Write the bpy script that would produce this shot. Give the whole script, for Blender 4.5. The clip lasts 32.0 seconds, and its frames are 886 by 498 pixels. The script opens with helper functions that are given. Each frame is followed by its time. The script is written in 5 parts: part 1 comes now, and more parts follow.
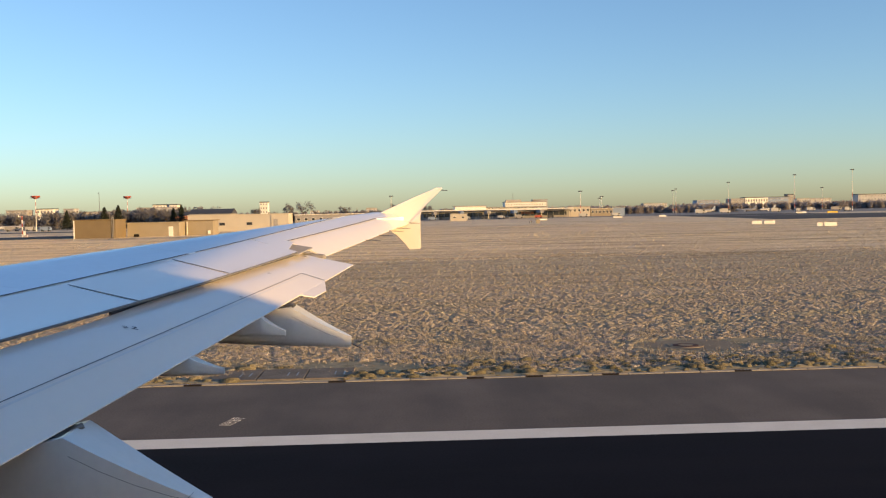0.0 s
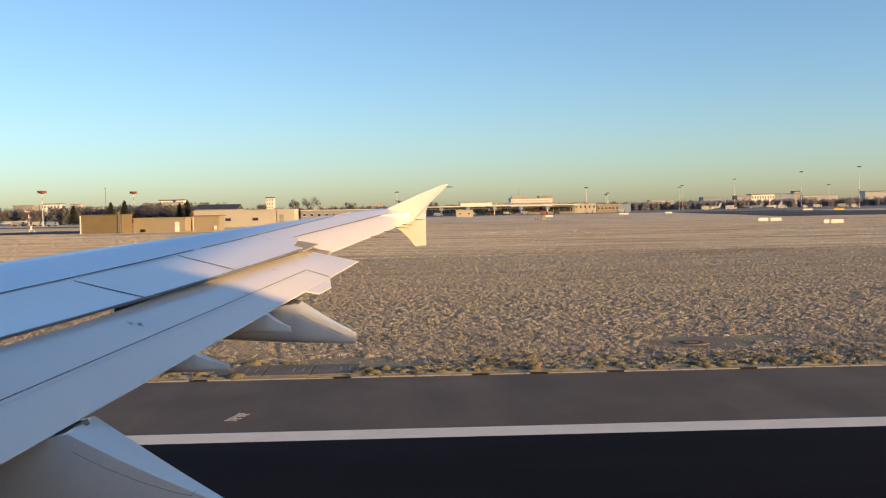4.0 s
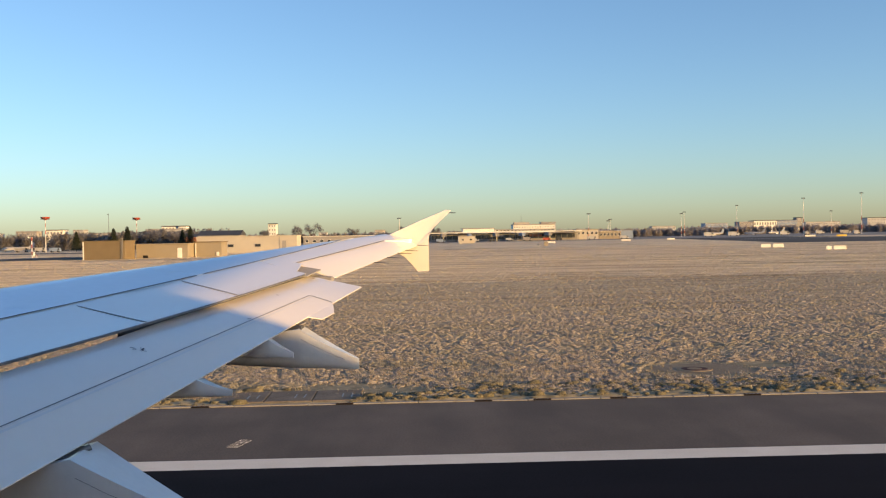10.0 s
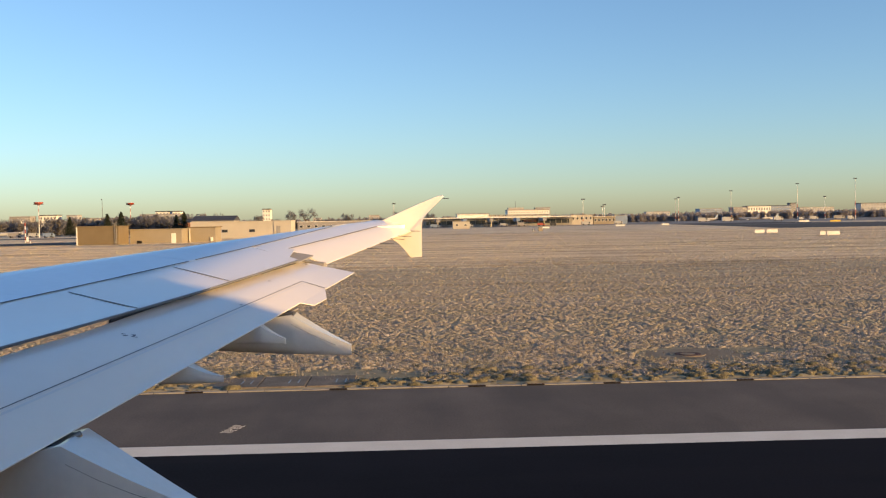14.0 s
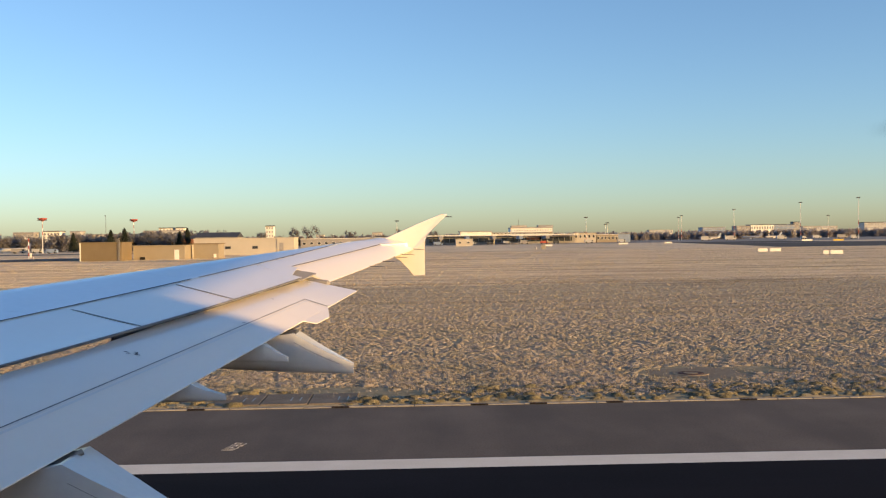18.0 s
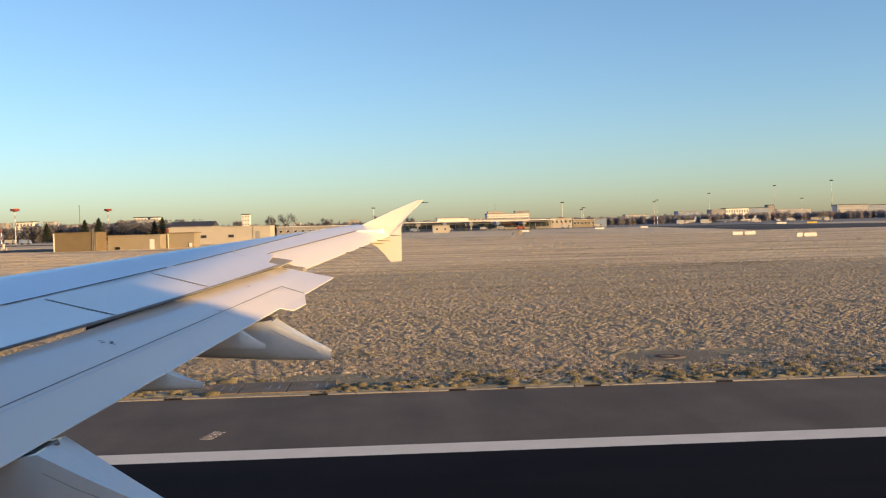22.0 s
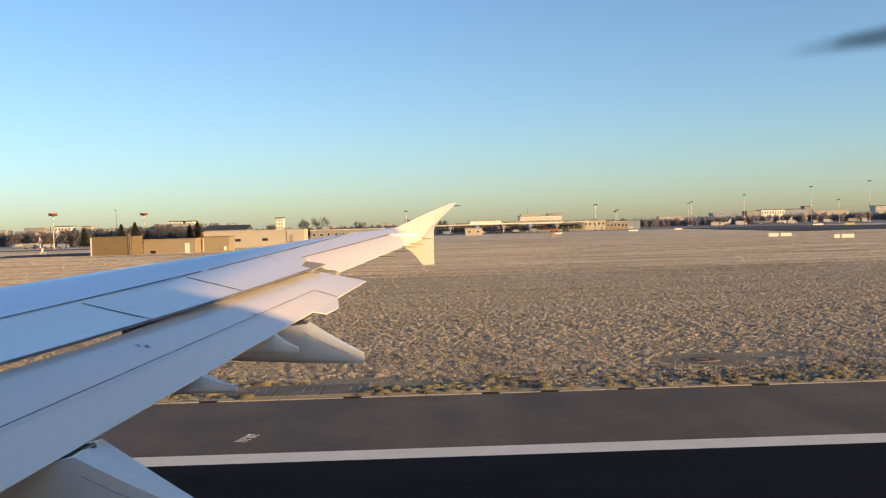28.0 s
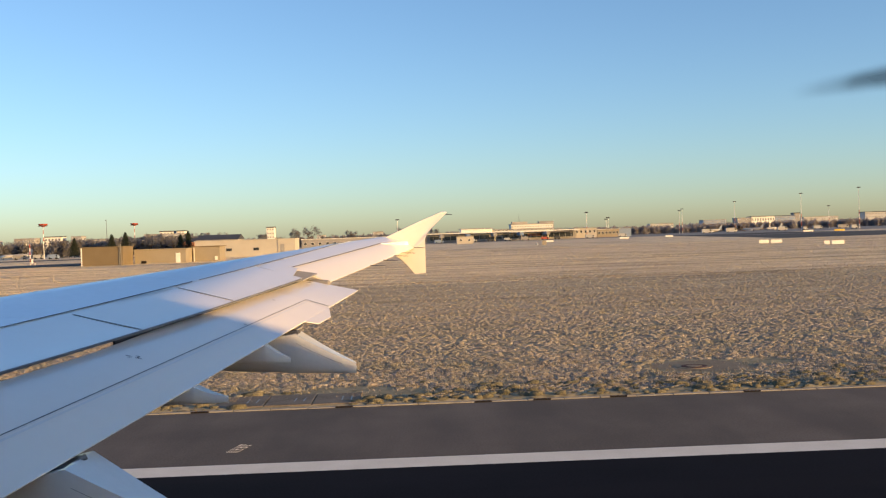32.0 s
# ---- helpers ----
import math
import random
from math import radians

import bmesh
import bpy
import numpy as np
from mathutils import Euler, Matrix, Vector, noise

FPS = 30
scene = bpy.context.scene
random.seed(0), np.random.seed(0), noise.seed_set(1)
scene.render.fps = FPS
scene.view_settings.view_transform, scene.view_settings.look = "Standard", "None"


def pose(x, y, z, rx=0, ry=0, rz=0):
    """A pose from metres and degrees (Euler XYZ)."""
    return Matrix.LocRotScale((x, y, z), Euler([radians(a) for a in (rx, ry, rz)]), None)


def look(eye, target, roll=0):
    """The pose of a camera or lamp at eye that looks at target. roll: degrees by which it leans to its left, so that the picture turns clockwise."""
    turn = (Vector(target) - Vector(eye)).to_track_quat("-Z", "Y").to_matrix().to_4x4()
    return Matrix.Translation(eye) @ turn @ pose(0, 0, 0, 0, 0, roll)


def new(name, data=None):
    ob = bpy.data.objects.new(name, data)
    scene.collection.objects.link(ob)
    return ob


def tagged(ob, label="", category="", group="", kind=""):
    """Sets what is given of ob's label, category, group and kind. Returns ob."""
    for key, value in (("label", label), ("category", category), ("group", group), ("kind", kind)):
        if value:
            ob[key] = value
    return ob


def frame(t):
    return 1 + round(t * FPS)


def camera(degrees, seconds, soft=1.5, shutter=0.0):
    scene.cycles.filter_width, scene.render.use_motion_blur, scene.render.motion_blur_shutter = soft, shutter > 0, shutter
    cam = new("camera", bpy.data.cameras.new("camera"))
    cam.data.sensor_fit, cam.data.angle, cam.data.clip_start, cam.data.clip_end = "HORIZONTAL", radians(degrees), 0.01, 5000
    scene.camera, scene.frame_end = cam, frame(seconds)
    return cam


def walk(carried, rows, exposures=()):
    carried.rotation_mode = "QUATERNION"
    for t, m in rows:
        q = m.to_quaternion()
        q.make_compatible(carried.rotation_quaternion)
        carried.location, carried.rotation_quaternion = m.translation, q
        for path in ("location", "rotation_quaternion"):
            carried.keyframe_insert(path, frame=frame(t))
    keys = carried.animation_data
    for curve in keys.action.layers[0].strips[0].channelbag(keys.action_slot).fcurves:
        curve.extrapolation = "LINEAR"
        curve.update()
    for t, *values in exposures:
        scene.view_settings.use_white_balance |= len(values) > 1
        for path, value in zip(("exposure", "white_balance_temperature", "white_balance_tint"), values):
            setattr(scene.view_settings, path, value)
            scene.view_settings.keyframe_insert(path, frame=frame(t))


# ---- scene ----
import itertools

cam = camera(48.0, 32.0, soft=1.2)
PATH = [
    (0.0, pose(-0.0080, -0.0030, 4.5460, 87.94, 1.21, -2.10)),
    (0.5, pose(0.0030, 0.0040, 4.5450, 87.86, 1.33, -1.96)),
    (1.0, pose(0.0070, -0.0010, 4.5570, 87.81, 1.14, -1.89)),
    (1.5, pose(-0.0000, -0.0020, 4.5500, 87.84, 1.16, -1.87)),
    (2.0, pose(0.0010, -0.0010, 4.5510, 87.78, 1.17, -1.81)),
    (2.5, pose(-0.0020, -0.0010, 4.5530, 87.71, 1.16, -1.76)),
    (3.0, pose(0.0030, 0.0010, 4.5490, 87.74, 1.19, -1.76)),
    (3.5, pose(-0.0020, -0.0020, 4.5560, 87.72, 1.05, -1.76)),
    (5.5, pose(0.0020, 0.0020, 4.5480, 87.75, 1.11, -1.80)),
    (6.0, pose(0.0040, 0.0020, 4.5510, 87.79, 1.00, -1.70)),
    (6.5, pose(-0.0070, -0.0010, 4.5460, 87.85, 0.87, -1.62)),
    (7.0, pose(-0.0070, -0.0060, 4.5450, 87.89, 0.83, -1.55)),
    (7.5, pose(0.0030, 0.0010, 4.5490, 88.10, 0.68, -1.43)),
    (8.0, pose(0.0010, 0.0010, 4.5480, 87.89, 0.63, -0.95)),
    (8.5, pose(0.0010, 0.0000, 4.5490, 87.67, 0.63, -0.21)),
    (9.0, pose(-0.0160, -0.0100, 4.5430, 88.17, 0.57, -0.06)),
    (9.5, pose(-0.0100, -0.0070, 4.5490, 88.93, 0.78, -0.83)),
    (10.0, pose(-0.0090, -0.0060, 4.5480, 89.23, 1.04, -1.63)),
    (10.5, pose(-0.0030, -0.0040, 4.5580, 89.11, 1.06, -1.57)),
    (11.0, pose(-0.0040, -0.0050, 4.5540, 89.02, 0.82, -1.36)),
    (11.5, pose(-0.0090, -0.0050, 4.5440, 88.69, 0.63, -1.57)),
    (12.0, pose(-0.0090, -0.0020, 4.5450, 88.64, 0.64, -1.88)),
    (12.5, pose(-0.0030, -0.0030, 4.5480, 88.83, 0.86, -1.82)),
    (13.0, pose(-0.0000, -0.0000, 4.5500, 88.78, 0.85, -1.60)),
    (13.5, pose(-0.0020, -0.0010, 4.5500, 88.56, 0.89, -1.82)),
    (14.0, pose(0.0120, 0.0040, 4.5530, 88.38, 1.03, -1.95)),
    (14.5, pose(0.0190, 0.0110, 4.5530, 88.55, 0.85, -1.81)),
    (15.0, pose(0.0050, -0.0010, 4.5500, 88.81, 1.07, -1.61)),
    (15.5, pose(0.0070, 0.0010, 4.5560, 88.99, 1.34, -1.47)),
    (17.5, pose(0.0120, 0.0030, 4.5560, 89.41, 0.90, -1.56)),
    (18.0, pose(0.0110, 0.0010, 4.5650, 89.39, 0.80, -1.78)),
    (18.5, pose(0.0070, 0.0000, 4.5570, 89.15, 0.70, -1.99)),
    (19.0, pose(0.0120, 0.0040, 4.5530, 88.78, 0.47, -2.15)),
    (19.5, pose(0.0110, 0.0000, 4.5540, 88.68, 0.49, -2.15)),
    (20.0, pose(0.0130, 0.0050, 4.5470, 88.70, 0.60, -2.15)),
    (20.5, pose(0.0080, 0.0020, 4.5530, 88.48, 0.41, -2.22)),
    (21.0, pose(0.0210, 0.0070, 4.5520, 88.34, 0.81, -2.40)),
    (21.5, pose(0.0190, 0.0060, 4.5500, 88.24, 1.21, -2.96)),
    (22.0, pose(0.0174, 0.0070, 4.5524, 88.59, 1.40, -3.11)),
    (22.5, pose(0.0188, 0.0030, 4.5540, 88.76, 1.46, -2.51)),
    (23.0, pose(0.0193, 0.0030, 4.5542, 88.73, 1.43, -2.13)),
    (23.5, pose(0.0191, 0.0050, 4.5527, 88.47, 1.48, -2.20)),
    (24.0, pose(0.0187, 0.0030, 4.5525, 88.44, 1.38, -2.46)),
    (24.5, pose(0.0204, 0.0050, 4.5571, 88.61, 1.97, -2.06)),
    (25.0, pose(0.0206, 0.0020, 4.5569, 88.69, 2.05, -1.58)),
    (25.5, pose(0.0228, -0.0010, 4.5602, 88.95, 2.08, -1.00)),
    (27.5, pose(0.0224, 0.0070, 4.5585, 88.88, 1.77, -1.27)),
    (28.0, pose(0.0220, 0.0040, 4.5590, 88.80, 1.62, -1.23)),
    (28.5, pose(0.0222, 0.0080, 4.5600, 88.75, 1.82, -1.45)),
    (29.0, pose(0.0207, 0.0040, 4.5586, 88.60, 1.96, -1.65)),
    (29.5, pose(0.0203, 0.0070, 4.5523, 88.55, 1.81, -1.55)),
    (30.0, pose(0.0232, -0.0010, 4.5626, 89.23, 1.58, -0.43)),
    (30.5, pose(0.0231, -0.0000, 4.5609, 89.45, 1.13, -0.03)),
    (31.0, pose(0.0212, 0.0060, 4.5596, 89.15, 1.17, -0.87)),
    (31.5, pose(0.0201, 0.0030, 4.5584, 88.90, 1.20, -1.52)),
    (32.0, pose(0.0211, 0.0070, 4.5627, 89.27, 1.93, -1.73)),
]
walk(cam, PATH, [(0.0, 1.0, 7050, 16), (32.0, 1.0, 7050, 16)])

# ---- world and sun ----
SUN = Vector((1.6, -1.0, 0.22)).normalized()
world = bpy.data.worlds.new("sky")
scene.world = world
world.use_nodes = True
wn = world.node_tree.nodes
sky = wn.new("ShaderNodeTexSky")
sky.sky_type, sky.sun_disc = "NISHITA", False
sky.sun_elevation = math.asin(SUN.z)
sky.sun_rotation = math.atan2(SUN.x, SUN.y)
sky.altitude, sky.air_density, sky.dust_density, sky.ozone_density = 50, 0.85, 0.66, 3.1
wn["Background"].inputs["Strength"].default_value = 0.145
world.node_tree.links.new(sky.outputs[0], wn["Background"].inputs["Color"])
sun = new("sun", bpy.data.lights.new("sun", "SUN"))
sun.data.energy, sun.data.angle, sun.data.color = 3.7, radians(0.6), (1.0, 0.63, 0.22)
sun.matrix_world = look(SUN * 100, (0, 0, 0))


# ---- materials ----
def mat(name, low, high, rough=0.6, scale=1.0, fine=30.0, bump=0.0, metal=0.0, coat=0.0, spread=0.5, stretch=(1, 1, 1), spec=0.5):
    """Two-scale mottled surface between two colours, in metres of the object."""
    m = bpy.data.materials.new(name)
    m.use_nodes = True
    nt = m.node_tree
    b = nt.nodes["Principled BSDF"]
    co = nt.nodes.new("ShaderNodeTexCoord")
    mp = nt.nodes.new("ShaderNodeMapping")
    mp.inputs["Scale"].default_value = stretch
    nt.links.new(co.outputs["Object"], mp.inputs[0])
    n1, n2 = nt.nodes.new("ShaderNodeTexNoise"), nt.nodes.new("ShaderNodeTexNoise")
    n1.inputs["Scale"].default_value, n1.inputs["Detail"].default_value = scale, 5
    n2.inputs["Scale"].default_value, n2.inputs["Detail"].default_value = fine, 3
    for n in (n1, n2):
        nt.links.new(mp.outputs[0], n.inputs["Vector"])
    add = nt.nodes.new("ShaderNodeMath")
    add.operation = "ADD"
    half = nt.nodes.new("ShaderNodeMath")
    half.operation, half.inputs[1].default_value = "MULTIPLY", 0.5
    nt.links.new(n1.outputs["Fac"], add.inputs[0])
    nt.links.new(n2.outputs["Fac"], add.inputs[1])
    nt.links.new(add.outputs[0], half.inputs[0])
    ramp = nt.nodes.new("ShaderNodeMapRange")
    ramp.inputs["From Min"].default_value, ramp.inputs["From Max"].default_value = 0.5 - spread * 0.4, 0.5 + spread * 0.4
    nt.links.new(half.outputs[0], ramp.inputs["Value"])
    mix = nt.nodes.new("ShaderNodeMix")
    mix.data_type = "RGBA"
    mix.inputs["A"].default_value, mix.inputs["B"].default_value = (*low, 1), (*high, 1)
    nt.links.new(ramp.outputs["Result"], mix.inputs["Factor"])
    nt.links.new(mix.outputs["Result"], b.inputs["Base Color"])
    b.inputs["Roughness"].default_value, b.inputs["Metallic"].default_value = rough, metal
    b.inputs["Coat Roughness"].default_value, b.inputs["Coat IOR"].default_value = 0.16, 1.75
    b.inputs["Coat Weight"].default_value, b.inputs["Specular IOR Level"].default_value = coat, spec
    if bump:
        bp = nt.nodes.new("ShaderNodeBump")
        bp.inputs["Strength"].default_value, bp.inputs["Distance"].default_value = 0.6, bump
        nt.links.new(half.outputs[0], bp.inputs["Height"])
        nt.links.new(bp.outputs[0], b.inputs["Normal"])
    return m


WING = mat("wing_paint", (0.90, 0.84, 0.765), (0.94, 0.885, 0.815), 0.34, 0.7, 9, 0, 0, 0.8, 0.9)
WHITE = mat("white_gloss_paint", (0.60, 0.59, 0.56), (0.67, 0.66, 0.63), 0.35, 0.8, 14, 0, 0, 0.6)
# Bluish slat metal; the tint also stands in for shade along the front.
SLAT = mat("bluish_shaded_metal", (0.78, 0.82, 0.87), (0.86, 0.89, 0.93), 0.34, 0.8, 12, 0, 0.5, 0.4)
SEAM = mat("grey_sealant", (0.10, 0.105, 0.12), (0.18, 0.185, 0.20), 0.6, 3, 60)
# Slightly greyer tone for the band aft of the flap seam.
BAND = mat("faint_grey_tone", (0.74, 0.73, 0.71), (0.80, 0.79, 0.77), 0.36, 2, 20, 0, 0, 0.6)
SEAL = mat("dark_seal_and_shade", (0.03, 0.035, 0.05), (0.06, 0.065, 0.08), 0.6, 3, 60)
STEEL = mat("bare_steel", (0.16, 0.15, 0.14), (0.30, 0.28, 0.25), 0.4, 6, 60, 0, 0.7)
GREYP = mat("grey_fairing_paint", (0.70, 0.70, 0.69), (0.77, 0.77, 0.755), 0.4, 1.2, 20, 0, 0, 0.6)
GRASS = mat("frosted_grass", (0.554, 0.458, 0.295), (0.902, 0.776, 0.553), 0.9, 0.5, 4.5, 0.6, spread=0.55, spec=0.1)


SEALB = mat("blue_black_rubber", (0.05, 0.07, 0.12), (0.08, 0.10, 0.16), 0.7, 8, 60)
LINING = mat("grey_cabin_plastic", (0.30, 0.32, 0.34), (0.36, 0.38, 0.40), 0.6, 6, 60)
SMEAR = bpy.data.materials.new("window_dirt")
SMEAR.use_nodes = True


def dirt_film(m):
    """Film of dirt that thins out along and across a streak; x runs along it, z across."""
    nt = m.node_tree
    N, L = nt.nodes.new, nt.links.new

    def op(kind, a, b=0.0):
        n = N("ShaderNodeMath")
        n.operation = kind
        for k, v in enumerate((a, b)):
            if isinstance(v, float):
                n.inputs[k].default_value = v
            else:
                L(v, n.inputs[k])
        return n.outputs[0]

    def ramp(v, lo, hi, to):
        n = N("ShaderNodeMapRange")
        n.interpolation_type = "SMOOTHSTEP"
        L(v, n.inputs["Value"])
        n.inputs["From Min"].default_value, n.inputs["From Max"].default_value = lo, hi
        n.inputs["To Min"].default_value, n.inputs["To Max"].default_value = to
        return n.outputs[0]

    co, sep = N("ShaderNodeTexCoord"), N("ShaderNodeSeparateXYZ")
    L(co.outputs["Object"], sep.inputs[0])
    x, z = sep.outputs[0], sep.outputs[2]
    spine = op("SUBTRACT", z, op("MULTIPLY", x, 0.14))
    wide = op("ADD", op("MULTIPLY", op("MAXIMUM", x, 0.0), 0.042), 0.0008)
    across = ramp(op("DIVIDE", op("ABSOLUTE", spine), wide), 0.1, 1.5, (1.0, 0.0))
    along = ramp(x, -0.003, 0.005, (0.0, 1.0))
    blot = N("ShaderNodeTexNoise")
    blot.inputs["Scale"].default_value, blot.inputs["Detail"].default_value = 210.0, 1.0
    L(co.outputs["Object"], blot.inputs["Vector"])
    thick = ramp(blot.outputs["Fac"], 0.3, 0.65, (0.35, 0.68))
    alpha = op("MULTIPLY", op("MULTIPLY", across, along), thick)
    b, clear, mix = nt.nodes["Principled BSDF"], N("ShaderNodeBsdfTransparent"), N("ShaderNodeMixShader")
    b.inputs["Base Color"].default_value, b.inputs["Roughness"].default_value = (0.16, 0.16, 0.2, 1), 0.9
    L(alpha, mix.inputs[0])
    L(clear.outputs[0], mix.inputs[1])
    L(b.outputs[0], mix.inputs[2])
    L(mix.outputs[0], nt.nodes["Material Output"].inputs["Surface"])


dirt_film(SMEAR)


def streaks(m, scale, colour, amount, threshold=0.6):
    """Darker, long drawn patches over a surface."""
    nt = m.node_tree
    b = nt.nodes["Principled BSDF"]
    old = b.inputs["Base Color"].links[0].from_socket
    co, mp, n = nt.nodes.new("ShaderNodeTexCoord"), nt.nodes.new("ShaderNodeMapping"), nt.nodes.new("ShaderNodeTexNoise")
    mp.inputs["Scale"].default_value = scale
    n.inputs["Scale"].default_value, n.inputs["Detail"].default_value = 1.0, 6
    r = nt.nodes.new("ShaderNodeMapRange")
    r.inputs["From Min"].default_value, r.inputs["From Max"].default_value, r.inputs["To Max"].default_value = threshold - 0.08, threshold + 0.12, amount
    mix = nt.nodes.new("ShaderNodeMix")
    mix.data_type = "RGBA"
    mix.inputs["B"].default_value = (*colour, 1)
    nt.links.new(co.outputs["Object"], mp.inputs[0])
    nt.links.new(mp.outputs[0], n.inputs["Vector"])
    nt.links.new(n.outputs["Fac"], r.inputs["Value"])
    nt.links.new(r.outputs["Result"], mix.inputs["Factor"])
    nt.links.new(old, mix.inputs["A"])
    nt.links.new(mix.outputs["Result"], b.inputs["Base Color"])


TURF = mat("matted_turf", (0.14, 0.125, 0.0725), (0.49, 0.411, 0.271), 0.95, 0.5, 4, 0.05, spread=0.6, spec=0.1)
# MIDTURF and GRASS step paler than TURF away from the kerb.
MIDTURF = mat("mid_turf", (0.343, 0.288, 0.189), (0.603, 0.523, 0.373), 0.95, 0.5, 4.5, 0.25, spread=0.55, spec=0.1)
CLUMP = mat("clump_grass", (0.178, 0.158, 0.121), (0.454, 0.395, 0.339), 0.95, 1.6, 30, 0.12, spread=0.45, spec=0.1)
BLADE = mat("straw_blades", (0.232, 0.202, 0.161), (0.525, 0.456, 0.398), 0.85, 2.4, 6, spread=0.6, spec=0.1)
KERBGRASS = mat("olive_kerb_grass", (0.055, 0.056, 0.032), (0.26, 0.225, 0.155), 0.95, 1.2, 20, 0.10, spread=0.5, spec=0.1)
KERBBLADE = mat("olive_straw_blades", (0.075, 0.074, 0.042), (0.34, 0.29, 0.21), 0.85, 1.5, 6, spread=0.6, spec=0.1)
ASPH = mat("new_black_asphalt", (0.00649, 0.00493, 0.00684), (0.0131, 0.0103, 0.0139), 0.85, 0.25, 20, 0.004, spread=0.3, spec=0.06)
SHOULD = mat("worn_brown_asphalt", (0.113, 0.0879, 0.067), (0.177, 0.139, 0.109), 0.88, 0.3, 22, 0.004, spread=0.28, spec=0.25)
TAXI = mat("grey_taxiway_asphalt", (0.05, 0.045, 0.043), (0.085, 0.077, 0.072), 0.85, 0.05, 8, spec=0.25)
CONC = mat("pale_concrete", (0.20, 0.187, 0.165), (0.31, 0.288, 0.255), 0.85, 0.8, 20, 0.003)
SLABC = mat("stained_brown_concrete", (0.12, 0.097, 0.072), (0.25, 0.205, 0.155), 0.9, 1.1, 14, 0.006, spread=0.4, spec=0.2)
APRON = mat("apron_concrete", (0.16, 0.15, 0.14), (0.26, 0.24, 0.22), 0.85, 0.02, 1.0)
LINEW = mat("white_line_paint", (0.75, 0.66, 0.52), (0.91, 0.81, 0.67), 0.7, 1.5, 30, 0.002)
LINEY = mat("yellow_line_paint", (0.50, 0.34, 0.03), (0.70, 0.50, 0.08), 0.7, 1.5, 30)
SLOT = mat("dark_iron", (0.010, 0.010, 0.010), (0.022, 0.02, 0.018), 0.8, 4, 40, spec=0.1)
RED = mat("red_warning_paint", (0.34, 0.06, 0.035), (0.46, 0.10, 0.06), 0.6, 1, 10)
ORANGE = mat("orange_warning_paint", (0.60, 0.13, 0.03), (0.75, 0.20, 0.05), 0.6, 1, 10)
PALE = mat("pale_paint", (0.68, 0.66, 0.60), (0.80, 0.78, 0.72), 0.7, 0.6, 8)
TAN = mat("tan_metal_cladding", (0.15, 0.112, 0.060), (0.205, 0.155, 0.088), 0.7, 0.4, 6)
BEIGE = mat("beige_render", (0.25, 0.21, 0.15), (0.325, 0.28, 0.21), 0.85, 0.3, 5)
# Greyed town walls; distance haze is put into the colour.
TOWNP = mat("hazed_town_render", (0.34, 0.345, 0.35), (0.45, 0.455, 0.46), 0.85, 0.1, 3)
TOWNB = mat("warm_town_render", (0.34, 0.32, 0.30), (0.45, 0.42, 0.39), 0.85, 0.1, 3)
HALLW = mat("cream_render", (0.41, 0.375, 0.32), (0.50, 0.46, 0.39), 0.85, 0.3, 5)
BRICK = mat("orange_brick", (0.34, 0.14, 0.07), (0.48, 0.22, 0.12), 0.9, 0.5, 6)
GREYW = mat("grey_wall", (0.22, 0.21, 0.21), (0.34, 0.33, 0.32), 0.85, 0.2, 4)
DARKW = mat("dark_roofing", (0.035, 0.04, 0.05), (0.07, 0.075, 0.085), 0.8, 0.2, 4)
BLUEG = mat("blue_grey_cladding", (0.16, 0.22, 0.32), (0.25, 0.32, 0.44), 0.6, 0.2, 3)
GLASSD = mat("dark_window_glass", (0.02, 0.025, 0.03), (0.05, 0.055, 0.065), 0.15, 0.5, 3)
# Lighter copy of GLASSD, with distance haze mixed into its colour.
TOWNG = mat("hazed_town_glass", (0.16, 0.17, 0.18), (0.24, 0.25, 0.26), 0.3, 0.5, 3)
BARK = mat("bare_bark", (0.05, 0.04, 0.032), (0.11, 0.085, 0.065), 0.95, 0.5, 4)
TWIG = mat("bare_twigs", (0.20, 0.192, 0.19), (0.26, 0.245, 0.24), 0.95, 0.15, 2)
# Paler copy of TWIG for far woods; the haze is put in its colour.
TWIGFAR = mat("hazed_far_twigs", (0.31, 0.292, 0.295), (0.38, 0.355, 0.355), 0.95, 0.15, 2)
NEEDLE = mat("dark_needles", (0.03, 0.042, 0.032), (0.06, 0.075, 0.05), 0.9, 0.4, 3)
SOIL = mat("frosty_soil", (0.202, 0.16, 0.109), (0.331, 0.266, 0.186), 0.95, 0.9, 12, 0.02, spec=0.1)
RUST = mat("rusty_iron", (0.05, 0.022, 0.018), (0.10, 0.05, 0.038), 0.8, 3, 30, spec=0.2)
# White paint dimmed to grey, standing in for haze over far aircraft.
JETW = mat("hazed_white_paint", (0.36, 0.36, 0.36), (0.46, 0.45, 0.44), 0.5, 0.4, 4)
RUBBER = mat("tyre_rubber", (0.015, 0.015, 0.015), (0.03, 0.03, 0.03), 0.8, 4, 40)


for m_ in (BLADE, KERBBLADE, TWIG, TWIGFAR, NEEDLE):
    isl = m_.node_tree.nodes.new("ShaderNodeNewGeometry")
    plus = [n for n in m_.node_tree.nodes if n.type == "MATH" and n.operation == "ADD"][0]
    m_.node_tree.links.new(isl.outputs["Random Per Island"], plus.inputs[1])
